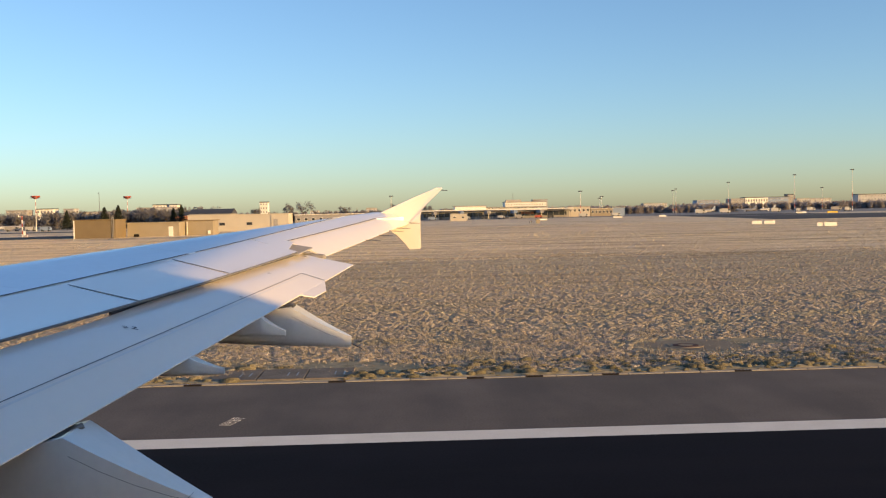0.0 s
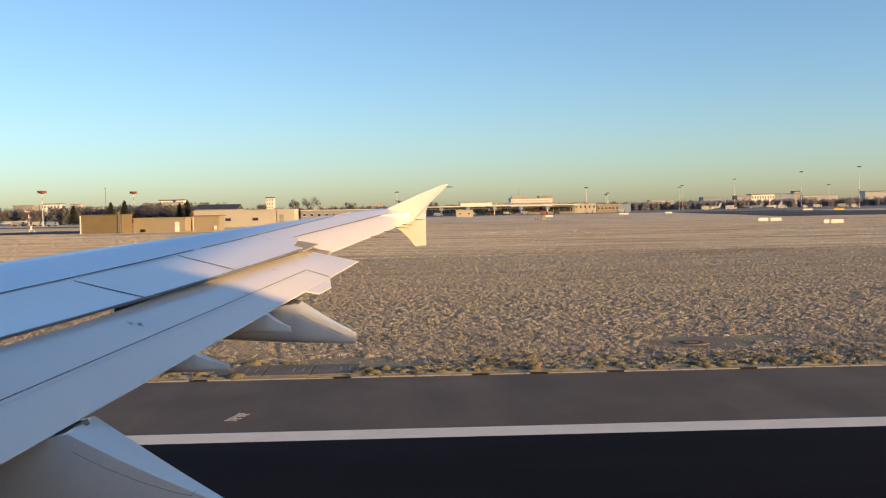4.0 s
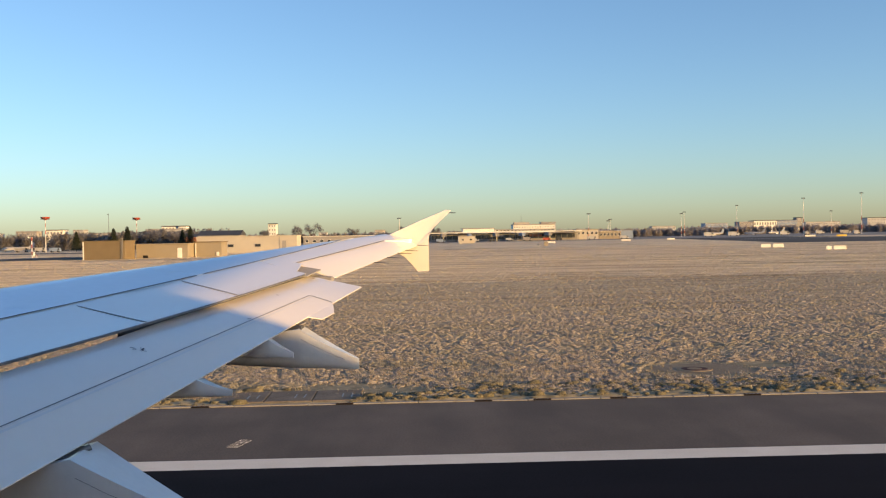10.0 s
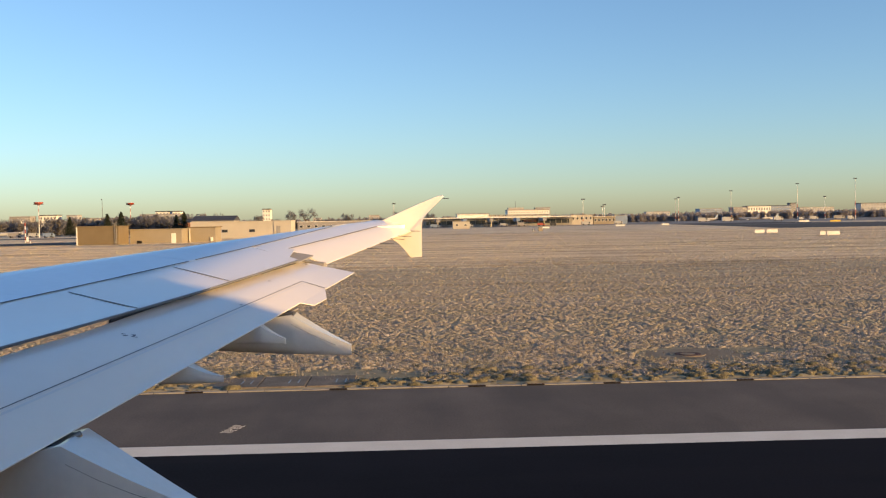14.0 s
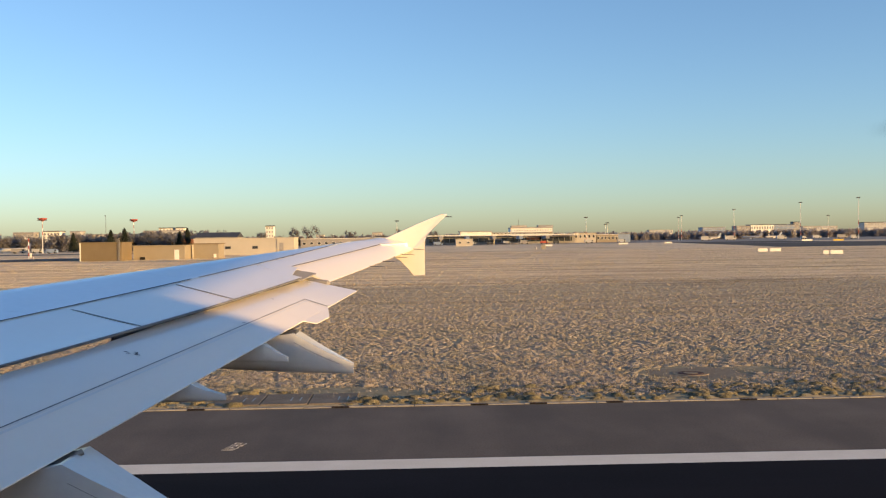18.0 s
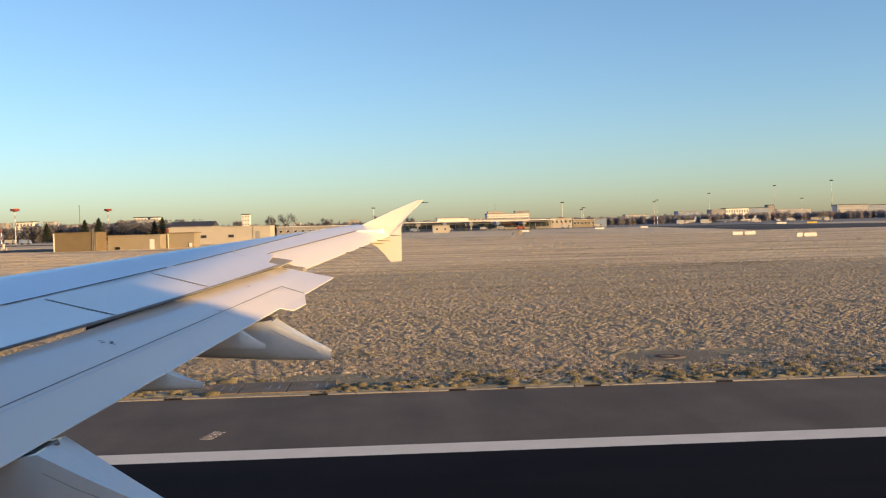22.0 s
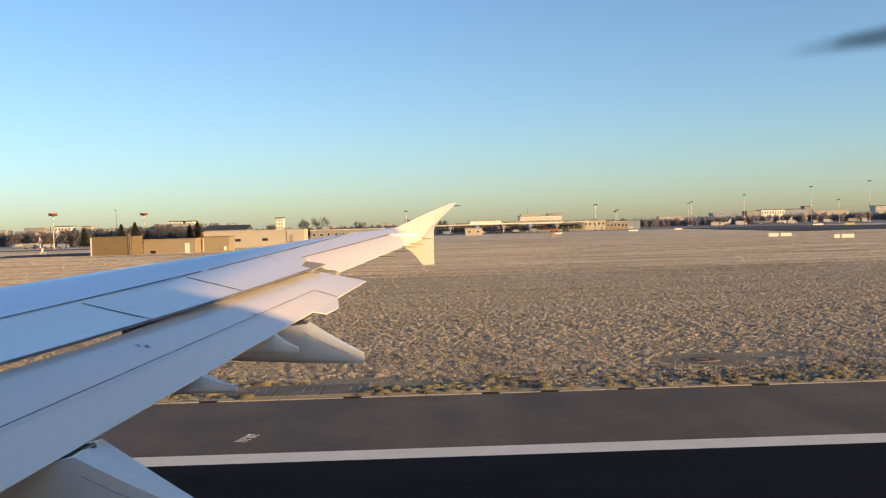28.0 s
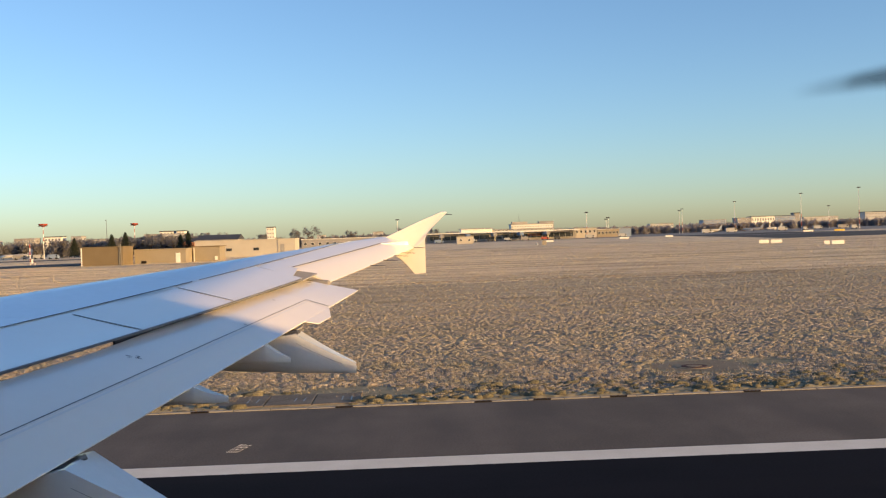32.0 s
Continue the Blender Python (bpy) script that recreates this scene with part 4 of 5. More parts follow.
def tree(name, label, x, y, h, spread, seed, conifer=False, dense=1.0):
    rng = np.random.default_rng(seed)
    e = thing(name, label, "tree", "", (x, y, 0))
    if conifer:
        rod("trunk", (0, 0, -0.1), (0, 0, h * 0.95), 0.03 * h, 0.01, BARK, e, 7)
        tr = [twig_cloud(rng, 150, (0, 0, h * t), (spread * 1.5 * (1.0 - t) ** 0.8 + 0.15, spread * 1.5 * (1.0 - t) ** 0.8 + 0.15, h * 0.05), 0.4) for t in np.linspace(0.12, 0.99, 15)]
        m = NEEDLE
    else:
        rod("trunk", (0, 0, -0.1), (0, 0, h * 0.5), 0.028 * h, 0.016 * h, BARK, e, 8)
        tr = []
        for k in range(7):
            a, q = k * 0.9 + rng.random(), 0.4 + 0.5 * rng.random()
            tip = (spread * q * math.cos(a), spread * q * math.sin(a), h * (0.62 + 0.25 * rng.random()))
            rod("limb", (0, 0, h * (0.28 + 0.03 * k)), tip, 0.011 * h, 0.004 * h, BARK, e, 5)
            tr.append(twig_cloud(rng, int(170 * dense), tip, (spread * 0.45, spread * 0.45, h * 0.2), 0.34))
        tr.append(twig_cloud(rng, int(320 * dense), (0, 0, h * 0.68), (spread * 0.85, spread * 0.85, h * 0.3), 0.34))
        m = TWIG
    V = np.concatenate(tr).reshape(-1, 3)
    me = bpy.data.meshes.new("crown")
    me.from_pydata(V.tolist(), [], np.arange(len(V)).reshape(-1, 3).tolist())
    me.materials.append(m)
    c = new("crown", me)
    c.parent = e
    return e


def woods(x0, x1, y, depth, h, seed, n, material=TWIG, label="bare leafless woods along the airfield's edge", size=0.75):
    """A far belt of many trees in one mesh."""
    rng = np.random.default_rng(seed)
    tr = []
    for k in range(n):
        cx, cy = x0 + (x1 - x0) * rng.random(), y + depth * rng.random()
        hh = h * (0.65 + 0.4 * rng.random())
        w = hh * (0.25 + 0.2 * rng.random())
        tr.append(twig_cloud(rng, 300, (cx, cy, hh * 0.55), (w, w, hh * 0.48), size))
        q = np.array([[(cx - 0.25, cy, -0.1), (cx + 0.25, cy, -0.1), (cx, cy, hh * 0.9)]])
        tr.append(q)
        tr.append(twig_cloud(rng, 120, (cx, cy, hh * 0.18), (w * 1.3, w, hh * 0.2), size))
    V = np.concatenate(tr).reshape(-1, 3)
    V[:, 2] = np.maximum(V[:, 2], -0.05)
    raw("woods", V.tolist(), np.arange(len(V)).reshape(-1, 3).tolist(), material, label, "trees")


def parked_jet(x, y, s=1.0, turn=0.0, tail=JETW, label="small white airliner parked on the apron"):
    e = thing("parked_jet", label, "airplane", "parked airliners", (x, y, 0), turn)
    n = 12
    rings = []
    for px, r, dz in ((-16, 0.2, -0.4), (-14.5, 1.1, -0.15), (-12, 1.8, 0), (0, 1.9, 0), (8, 1.85, 0.1), (13, 1.0, 0.7), (16, 0.25, 1.1)):
        rings.append([(px * s, r * s * math.cos(2 * math.pi * i / n), (3.4 + dz + r * math.sin(2 * math.pi * i / n)) * s) for i in range(n)])
    loft("fuselage", rings, JETW, e)
    for sg in (-1, 1):
        obj("wing", [(-3 * s, sg * 1.5 * s, 2.6 * s), (2.5 * s, sg * 1.5 * s, 2.6 * s), (5 * s, sg * 15 * s, 3.8 * s), (3.4 * s, sg * 15 * s, 3.8 * s),
                     (-3 * s, sg * 1.5 * s, 2.9 * s), (2.5 * s, sg * 1.5 * s, 2.8 * s), (5 * s, sg * 15 * s, 3.9 * s), (3.4 * s, sg * 15 * s, 3.9 * s)],
            [(0, 1, 2, 3), (4, 5, 6, 7), (0, 1, 5, 4), (1, 2, 6, 5), (2, 3, 7, 6), (3, 0, 4, 7)], JETW, e)
        rod("engine", (-3.5 * s, sg * 5 * s, 1.8 * s), (0.0, sg * 5 * s, 1.8 * s), 0.95 * s, 0.7 * s, GREYP, e, 12)
        obj("tailplane", [(12.5 * s, sg * 0.3 * s, 4.3 * s), (15 * s, sg * 0.3 * s, 4.3 * s), (16 * s, sg * 5 * s, 4.8 * s), (15 * s, sg * 5 * s, 4.8 * s), (13.7 * s, sg * 0.3 * s, 4.5 * s), (15.5 * s, sg * 5 * s, 4.95 * s)],
            [(0, 1, 2, 3), (0, 1, 4), (1, 2, 5, 4), (2, 3, 5), (3, 0, 4, 5)], JETW, e)
        rod("main_gear", (0.8 * s, sg * 1.9 * s, -0.05), (0.8 * s, sg * 1.9 * s, 2.6 * s), 0.35 * s, 0.2 * s, RUBBER, e, 8)
    obj("fin", [(10 * s, -0.15 * s, 5.1 * s), (15 * s, -0.1 * s, 4.9 * s), (16.8 * s, -0.05 * s, 10.6 * s), (14.6 * s, -0.05 * s, 10.6 * s),
                (10 * s, 0.15 * s, 5.1 * s), (15 * s, 0.1 * s, 4.9 * s), (16.8 * s, 0.05 * s, 10.6 * s), (14.6 * s, 0.05 * s, 10.6 * s)],
        [(0, 1, 2, 3), (7, 6, 5, 4), (0, 4, 5, 1), (1, 5, 6, 2), (2, 6, 7, 3), (3, 7, 4, 0)], tail, e)
    rod("nose_gear", (-12 * s, 0, -0.05), (-12 * s, 0, 2 * s), 0.3 * s, 0.15 * s, RUBBER, e, 8)
    return e


def van(x, y, ln, h, material, label, category="vehicle", turn=0, group="airfield vehicles"):
    e = thing("service_vehicle", label, category, group, (x, y, 0), turn)
    w = ln / 2
    block("body", -w, w * 0.45, -1.1, 1.1, 0.45, h, material, e, "", 0.1)
    obj("cab", [(w * 0.45, -1.05, 0.45), (w, -1.05, 0.45), (w, -1.05, h * 0.55), (w * 0.8, -1.05, h * 0.92), (w * 0.45, -1.05, h * 0.92),
                (w * 0.45, 1.05, 0.45), (w, 1.05, 0.45), (w, 1.05, h * 0.55), (w * 0.8, 1.05, h * 0.92), (w * 0.45, 1.05, h * 0.92)],
        [(0, 1, 2, 3, 4), (9, 8, 7, 6, 5), (0, 5, 6, 1), (1, 6, 7, 2), (2, 7, 8, 3), (3, 8, 9, 4), (4, 9, 5, 0)], material, e)
    block("side_window", w * 0.55, w * 0.85, -1.12, -1.05, h * 0.55, h * 0.85, GLASSD, e)
    for q in (-0.6, 0.6):
        for sd in (-1, 1):
            rod("wheel", (w * q, sd * 0.85, 0.45), (w * q, sd * 1.1, 0.45), 0.47, 0.47, RUBBER, e, 12)
    return e


def marker_board(x, y, ln, h, material=PALE, label="low white marker board standing in the grass", turn=0):
    e = thing("marker_board", label, "sign", "marker boards", (x, y, 0), turn)
    block("panel", -ln / 2, ln / 2, -0.08, 0.08, 0.15, h, material, e, "", 0.02)
    for q in (-0.35, 0.35):
        rod("post", (ln * q, 0, -0.05), (ln * q, 0, 0.2), 0.05, 0.05, STEEL, e, 6)
    return e


# tan huts and the pale hall on the grass
hut = thing("airfield_hut", "tan clad low hut with a ladder on its end", "building", "", (-77, 252, 0))
block("wall", -6.2, 4.2, 0, 9, -0.05, 4.6, TAN, hut, "", 0.05)
block("roof", -6.4, 4.4, -0.2, 9.2, 4.6, 4.8, TAN, hut)
for k in range(9):
    block("cladding_rib", -5.9 + k * 1.2, -5.75 + k * 1.2, -0.014, 0.02, 0, 4.55, TAN, hut)
block("corner_post", -6.28, -6.0, -0.12, 0.1, -0.05, 4.7, PALE, hut)
for q in (3.3, 3.7):
    rod("ladder_rail", (q, -0.18, 0), (q, -0.18, 5.4), 0.06, 0.06, GREYW, hut, 6)
for k in range(10):
    rod("ladder_rung", (3.3, -0.18, 0.5 + k * 0.45), (3.7, -0.18, 0.5 + k * 0.45), 0.035, 0.035, GREYW, hut, 5)
low = house("airfield_hut", "beige rendered low hut with a pale door", -72.5, -59.2, 261, 8, 3.55, BEIGE, BEIGE)
block("door", 4.0, 5.2, -0.06, 0.05, 0, 2.6, PALE, low)
block("vent", -4.9, -3.6, -0.1, 0.0, 0.0, 0.8, SLOT, low)
low2 = house("airfield_hut", "beige rendered hut with a small porch", -59.0, -51.8, 268, 8, 3.9, BEIGE, TAN)
block("pipe", -3.3, -3.1, -0.15, 0, 0, 3.7, PALE, low2)
block("meter_box", 2.3, 3.0, -0.25, 0, 0.3, 1.3, PALE, low2)
hall = house("equipment_hall", "long pale hall with a few small windows", -71, -38.5, 326, 12, 5.35, HALLW, HALLW, overhang=0.15)
for cx in (-11.5, -5.2, 3.6):
    win = block("window", cx - 1.0, cx + 1.0, -0.08, 0.05, 2.0, 3.0, GREYW, hall)
    block("pane", cx - 0.85, cx + 0.85, -0.11, 0.0, 2.1, 2.9, GLASSD, win)
block("door", 11.5, 12.8, -0.08, 0.05, 0, 3.9, GREYW, hall)
block("downpipe", 10.6, 10.8, -0.15, 0, 0, 5.2, GREYW, hall)
# striped pole with an instrument box
pole = thing("sensor_pole", "red and white banded sensor pole in the grass", "pole", "", (-113, 297, 0))
for i in range(6):
    rod("pole_section", (0, 0, -0.05 + i * 1.05), (0, 0, 1.0 + i * 1.05), 0.16, 0.16, RED if i % 2 else PALE, pole, 8)
block("box", 0.3, 0.8, -0.3, 0.3, 0.6, 1.9, PALE, pole, "pale instrument box", 0.04)
block("arm", -1.1, 0.3, -0.06, 0.06, 6.05, 6.2, PALE, pole)
rod("sensor", (-1.0, 0, 6.1), (-1.0, 0, 6.6), 0.12, 0.1, PALE, pole, 8)
for x, y in ((-108.6, 289), (-30, 180), (46.5, 372)):
    e = thing("marker_post", "short white marker post in the grass", "post", "marker posts", (x, y, 0))
    rod("shaft", (0, 0, -0.05), (0, 0, 0.85), 0.12, 0.12, PALE, e, 8)
    rod("cap", (0, 0, 0.85), (0, 0, 1.05), 0.14, 0.06, RED, e, 8)
# worn ruts in the turf and pale strips beside the far taxiway
for i, (x, y, rx, ry) in enumerate(((23, 258, 4.0, 1.0), (27, 246, 3.2, 0.8), (12, 101, 14, 0.45), (34, 96, 9, 0.4), (-14, 118, 10, 0.5), (52, 130, 12, 0.5), (18, 160, 16, 0.6), (60, 190, 14, 0.8), (-30, 215, 16, 1.0), (30, 320, 26, 2.0), (-60, 236, 18, 1.6), (21, 111, 10, 0.35), (3, 112, 6, 0.3), (38, 113, 5, 0.3), (70, 150, 16, 0.45), (-8, 139, 12, 0.4), (44, 172, 20, 0.6), (84, 230, 22, 0.9), (10, 205, 18, 0.8), (64, 275, 24, 1.2), (-24, 290, 26, 1.2))):
    patch("rut", x, y, rx, ry, 0.15 if y < 340 else 0.0, TURF, "dark worn rut in the frosted turf", "ground", 0.5, 90 + i)
for i, pts in enumerate(([(170, 505), (700, 560), (700, 580), (172, 520)], [(-300, 600), (160, 600), (160, 612), (-300, 612)])):
    sheet("concrete_strip", pts, 0.004, APRON, "pale concrete strip beside the taxiway", "pavement")
# dark ground patch beside the huts and the service road behind them
patch("dark_ground", -101, 276, 17.5, 22, 0.16, TAXI, "dark patch of ground beside the tan hut", "pavement", 0.2, 77)
sheet("service_road", [(-430, 400), (-96, 400), (-92, 432), (-430, 446)], 0.006, TAXI, "dark asphalt service road across the grass", "road")
# boxes and boards in the grass
for x, y, ln, h in ((49.7, 376, 1.6, 1.5), (47.2, 378, 0.9, 0.7)):
    e = thing("junction_box", "beige junction box standing in the grass", "box", "junction boxes", (x, y, 0))
    block("cabinet", -ln / 2, ln / 2, -0.4, 0.4, -0.05, h, BEIGE, e, "", 0.04)
    block("lid", -ln / 2 - 0.05, ln / 2 + 0.05, -0.45, 0.45, h, h + 0.08, BEIGE, e)
for x, y, ln in ((87.9, 247, 2.5), (91.1, 247, 2.8), (87.1, 207, 1.2), (89.4, 207, 2.7), (64.5, 470, 4.0), (111, 520, 5), (140, 540, 4)):
    marker_board(x, y, ln, 0.95)
marker_board(243, 560, 6, 1.1, LINEY, "low yellow taxiway sign board in the grass")
marker_board(231, 575, 6, 1.1, PALE)

# terminal
term = thing("terminal", "long low terminal with a flat pale roof edge", "terminal", "", (62, 690, 0))
block("wall", -52, 52, 4, 34, -0.05, 5.6, GREYW, term)
block("roof", -54, 54, -2, 36, 6.0, 6.6, PALE, term, "pale roof edge")
block("glass_front", -50, 50, 3.9, 4.1, 1.6, 4.4, GLASSD, term)
for k in range(27):
    rod("column", (-52 + k * 4, -0.5, 0), (-52 + k * 4, -0.5, 5.95), 0.16, 0.16, GREYW, term, 6)
for a, b in ((-32, -22), (-9, 0), (18, 27)):
    block("gate_panel", a, b, 3.5, 3.9, 2.8, 4.4, BRICK if a > 0 else GREYW, term, "coloured gate panel")
block("upper_wall", -28, -6, 10, 26, 6.6, 9.0, PALE, term)
block("upper_roof", -29, -5, 9, 27, 9.0, 9.4, GREYW, term)
block("upper_wall", -6, 38, 12, 26, 6.6, 7.9, TOWNP, term)
block("upper_roof", -6, 39, 11, 27, 7.9, 8.2, GREYW, term)
windows(term, 20, 16, 7.0, 7.7, 11.94, 0.7, GLASSD, -5, 37)
block("canopy", 30, 52, -6, 4, 5.0, 5.3, GREYW, term)
for k in range(5):
    bx = -44 + k * 18
    block("jet_bridge", bx, bx + 2.6, -22, -1, 3.4, 5.6, BLUEG if k % 2 else GREYW, term, "covered boarding bridge", 0.15)
    rod("bridge_leg", (bx + 1.3, -19, -0.05), (bx + 1.3, -19, 3.4), 0.35, 0.35, STEEL, term, 8)
blk = house("office_block", "pale office block with rows of windows behind the terminal", 76, 108, 765, 18, 11.6, PALE, GREYW, ((16, 7.2, 8.1, 0.45), (16, 9.5, 10.4, 0.45)), glass=TOWNG)
block("roof_plant", -15, -3, 4, 12, 12.2, 13.8, TOWNB, blk)
block("roof_plant", 6, 12, 4, 12, 12.2, 13.0, GREYW, blk)
rod("roof_mast", (-9, 8, 13.8), (-9, 8, 19), 0.15, 0.1, STEEL, blk, 6)
house("cabin", "pale site cabin in front of the terminal", 24.6, 34.1, 560, 6, 3.9, HALLW, GREYW, ((2, 1.4, 2.6, 0.3),))
house("service_building", "low pale service building with a flat roof", 117.9, 134, 722, 12, 7.0, HALLW, GREYW, ((5, 3.6, 5.6, 0.5),))
house("service_building", "low beige service building with wide windows", 134.5, 150.5, 722, 12, 5.6, BEIGE, PALE, ((6, 2.2, 4.2, 0.6),))
house("service_building", "small blue grey shed beside the terminal", 150.8, 160, 725, 10, 6.0, BLUEG, GREYW)
house("shed", "long grey shed with a flat roof", -58, -12, 520, 14, 5.2, GREYW, PALE, ((12, 2.2, 3.6, 0.45),))
hang = house("hangar", "dark hangar with a low pitched roof", -104, -84, 480, 18, 6.6, GREYW, DARKW, gable=2.4)
block("door", -7, -1, -0.1, 0.05, 0, 4.5, DARKW, hang)
house("brick_shed", "orange brick shed with a dark roof", -120, -108, 520, 12, 6.0, BRICK, DARKW, ((3, 2.0, 3.6, 0.4),), gable=2.0)
# town beyond
TOWN = [(-241, -206, 900, 14, 14.5, TOWNP, 9, 3), (-228, -216, 905, 12, 17.0, PALE, 4, 5), (-213, -206, 905, 12, 17.0, PALE, 3, 4), (-356, -338, 900, 15, 14.5, GREYW, 6, 3),
        (-333, -318, 910, 14, 15.5, PALE, 5, 3), (-309, -300, 910, 14, 15, TOWNP, 4, 3), (-131.5, -124.5, 900, 10, 17.5, PALE, 3, 5), (-398, -372, 900, 14, 13, TOWNP, 8, 2), (-292, -262, 900, 14, 12, TOWNB, 8, 2),
        (-96, -88, 1000, 10, 9.5, TOWNP, 3, 2), (-40, -30, 1000, 10, 11, TOWNB, 4, 2), (-18, -8, 1000, 10, 10, TOWNP, 4, 2),
        (115, 128, 900, 12, 14.5, TOWNP, 4, 3), (383, 413, 1300, 20, 13.8, BLUEG, 9, 3), (428, 446, 1300, 20, 15.0, GREYW, 6, 3), (447, 478, 1300, 20, 16.3, PALE, 9, 2), (478, 505, 1300, 20, 16.3, BLUEG, 8, 4), (508, 516, 1310, 12, 19.4, GREYW, 3, 4),
        (556, 606, 1400, 20, 14.1, TOWNP, 14, 3), (522, 540, 1380, 12, 16.7, TOWNB, 5, 3), (645, 690, 1400, 20, 18.5, TOWNP, 10, 4), (700, 780, 1420, 20, 17.6, BLUEG, 16, 4), (300, 330, 1250, 14, 11, TOWNP, 8, 2), (-470, -420, 950, 16, 15, TOWNP, 12, 3), (-560, -500, 980, 16, 14, TOWNB, 14, 3)]
for x0, x1, y, dp, h, m_, nw, fl in TOWN:
    house("town_building", "pale distant town building with rows of windows", x0, x1, y, dp, h, m_, DARKW if h > 15 else GREYW, [(nw, h * (f + 0.35) / fl, h * (f + 0.78) / fl, 0.55) for f in range(fl)], group="town buildings", glass=TOWNG)
# floodlight masts
for x, y, h, red in ((-176, 480, 15.6, True), (-155, 560, 16.4, True), (-10.6, 700, 17.5, False), (123, 700, 18.3, False), (243, 900, 21, False), (247, 905, 22.5, False), (294, 900, 27.5, False), (316, 800, 30, False),
                     (381, 900, 21.0, False), (341, 750, 31.6, False), (150, 760, 15, False), (151.5, 775, 14, False)):
    lamp_mast(x, y, h, red)
ant = thing("antenna_mast", "thin dark antenna mast above the trees", "antenna", "", (-213, 700, 0))
rod("mast", (0, 0, -0.05), (0, 0, 24), 0.25, 0.12, STEEL, ant, 6)
block("aerial", -0.7, 0.1, -0.1, 0.1, 23.2, 23.8, STEEL, ant)
# woods and trees
woods(-192, -104, 530, 40, 11.6, 21, 110)
woods(-330, -180, 700, 40, 12.5, 22, 90)
woods(-620, -300, 760, 60, 12, 23, 110)
woods(-110, 10, 760, 60, 9, 24, 60)
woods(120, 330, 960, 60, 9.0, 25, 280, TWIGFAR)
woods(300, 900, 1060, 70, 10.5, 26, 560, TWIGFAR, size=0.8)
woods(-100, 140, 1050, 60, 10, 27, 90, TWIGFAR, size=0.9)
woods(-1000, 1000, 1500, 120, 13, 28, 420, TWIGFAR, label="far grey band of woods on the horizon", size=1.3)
for i, (x, y, h, sp) in enumerate(((-149.8, 500, 10.6, 3.6), (-143.0, 500, 11.4, 4.0), (-112, 500, 11, 3.6), (-117, 505, 9.5, 3.6), (-170, 505, 9.5, 3.4))):
    tree("conifer", "dark green conifer rising over the bare trees", x, y, h, sp, 40 + i, True)
for i, (x, y, h, sp) in enumerate(((-82.3, 700, 14, 5), (-66.9, 650, 14.5, 6.5), (-43, 700, 11, 4.5), (-124, 520, 9, 4.5), (-133, 510, 9.5, 4.5), (-187, 500, 8, 4), (20, 900, 12, 5), (-105, 700, 11, 4.5), (-6, 720, 12, 5))):
    tree("bare_tree", "bare leafless tree with a rounded crown", x, y, h, sp, 60 + i)
# parked aircraft and vehicles
parked_jet(-205, 520, 0.5, 20)
parked_jet(-252, 570, 0.5, -15)
parked_jet(258, 850, 0.55, 10, BLUEG, "small white airliner with a blue fin parked on the apron")
parked_jet(300, 870, 0.55, -20)
parked_jet(330, 900, 0.55, 15, BLUEG, "small white airliner with a blue fin parked on the apron")
VANS = [(40, 664, 5, 2.2, TOWNP), (17, 655, 6, 2.4, BLUEG), (75, 662, 6, 2.6, GREYW), (88, 662, 5, 2.0, RED), (52, 668, 4, 1.8, DARKW), (64, 672, 5, 2.2, TOWNP), (97, 668, 4, 1.9, DARKW), (120, 672, 6, 2.4, TOWNP), (147, 695, 6, 2.4, TOWNP), (232, 780, 8, 3.4, TOWNP), (255, 790, 9, 3.6, TOWNP), (300, 800, 8, 3.2, TOWNP), (318, 798, 4, 2.6, TOWNP),
        (336, 748, 5, 3.0, TOWNP), (362, 880, 8, 3.0, TOWNP), (385, 880, 10, 3.2, GREYW), (-160, 500, 6, 2.3, GREYW), (-186, 500, 5, 2.2, TOWNP), (-197, 505, 7, 2.4, GREYW), (-168, 470, 5, 2.2, BLUEG), (0, 650, 6, 2.5, DARKW), (-80, 470, 6, 2.6, TOWNP)]
for x, y, ln, h, m_ in VANS:
    van(x, y, ln, h, m_, "%s airport service vehicle parked on the apron" % {"pale_paint": "white", "red_warning_paint": "red", "grey_wall": "grey", "hazed_town_render": "pale grey", "dark_roofing": "dark"}.get(m_.name, "blue grey"))


# ---- further along the field: radio site, control tower, taxiways and sign ----
site = thing("radio_mast", "red and white banded lattice radio mast on the grass", "mast", "", (-183, 114, 0))
for k in range(14):
    for q in ((-0.25, -0.2), (0.25, -0.2), (0, 0.25)):
        rod("leg_section", (q[0], q[1], -0.05 + k * 0.86), (q[0], q[1], 0.81 + k * 0.86), 0.06, 0.06, RED if k % 2 else PALE, site, 6)
    rod("brace", (-0.25, -0.2, k * 0.86), (0.25, -0.2, 0.8 + k * 0.86), 0.03, 0.03, PALE, site, 5)
for z in (4.6, 9.4):
    rod("drum_aerial", (0.3, -0.3, z), (0.7, -0.4, z), 0.22, 0.22, PALE, site, 10)
slim = thing("slim_mast", "slim banded monitor mast beside the radio mast", "mast", "", (-185.6, 115, 0))
for k in range(9):
    rod("mast_section", (0, 0, -0.05 + k), (0, 0, 0.95 + k), 0.09, 0.08, RED if k % 2 else GREYW, slim, 6)
rod("tie", (0, 0, 7.6), (2.3, -0.8, 7.7), 0.04, 0.04, PALE, slim, 5)
shel = thing("radio_shelter", "orange and white striped radio shelter with a recessed door", "shelter", "", (-190.5, 116, 0))
for k in range(7):
    block("stripe_panel", -1.9 + k * 0.54, -1.36 + k * 0.54, -1.2, 1.2, -0.05, 2.15, ORANGE if k % 2 == 0 else PALE, shel)
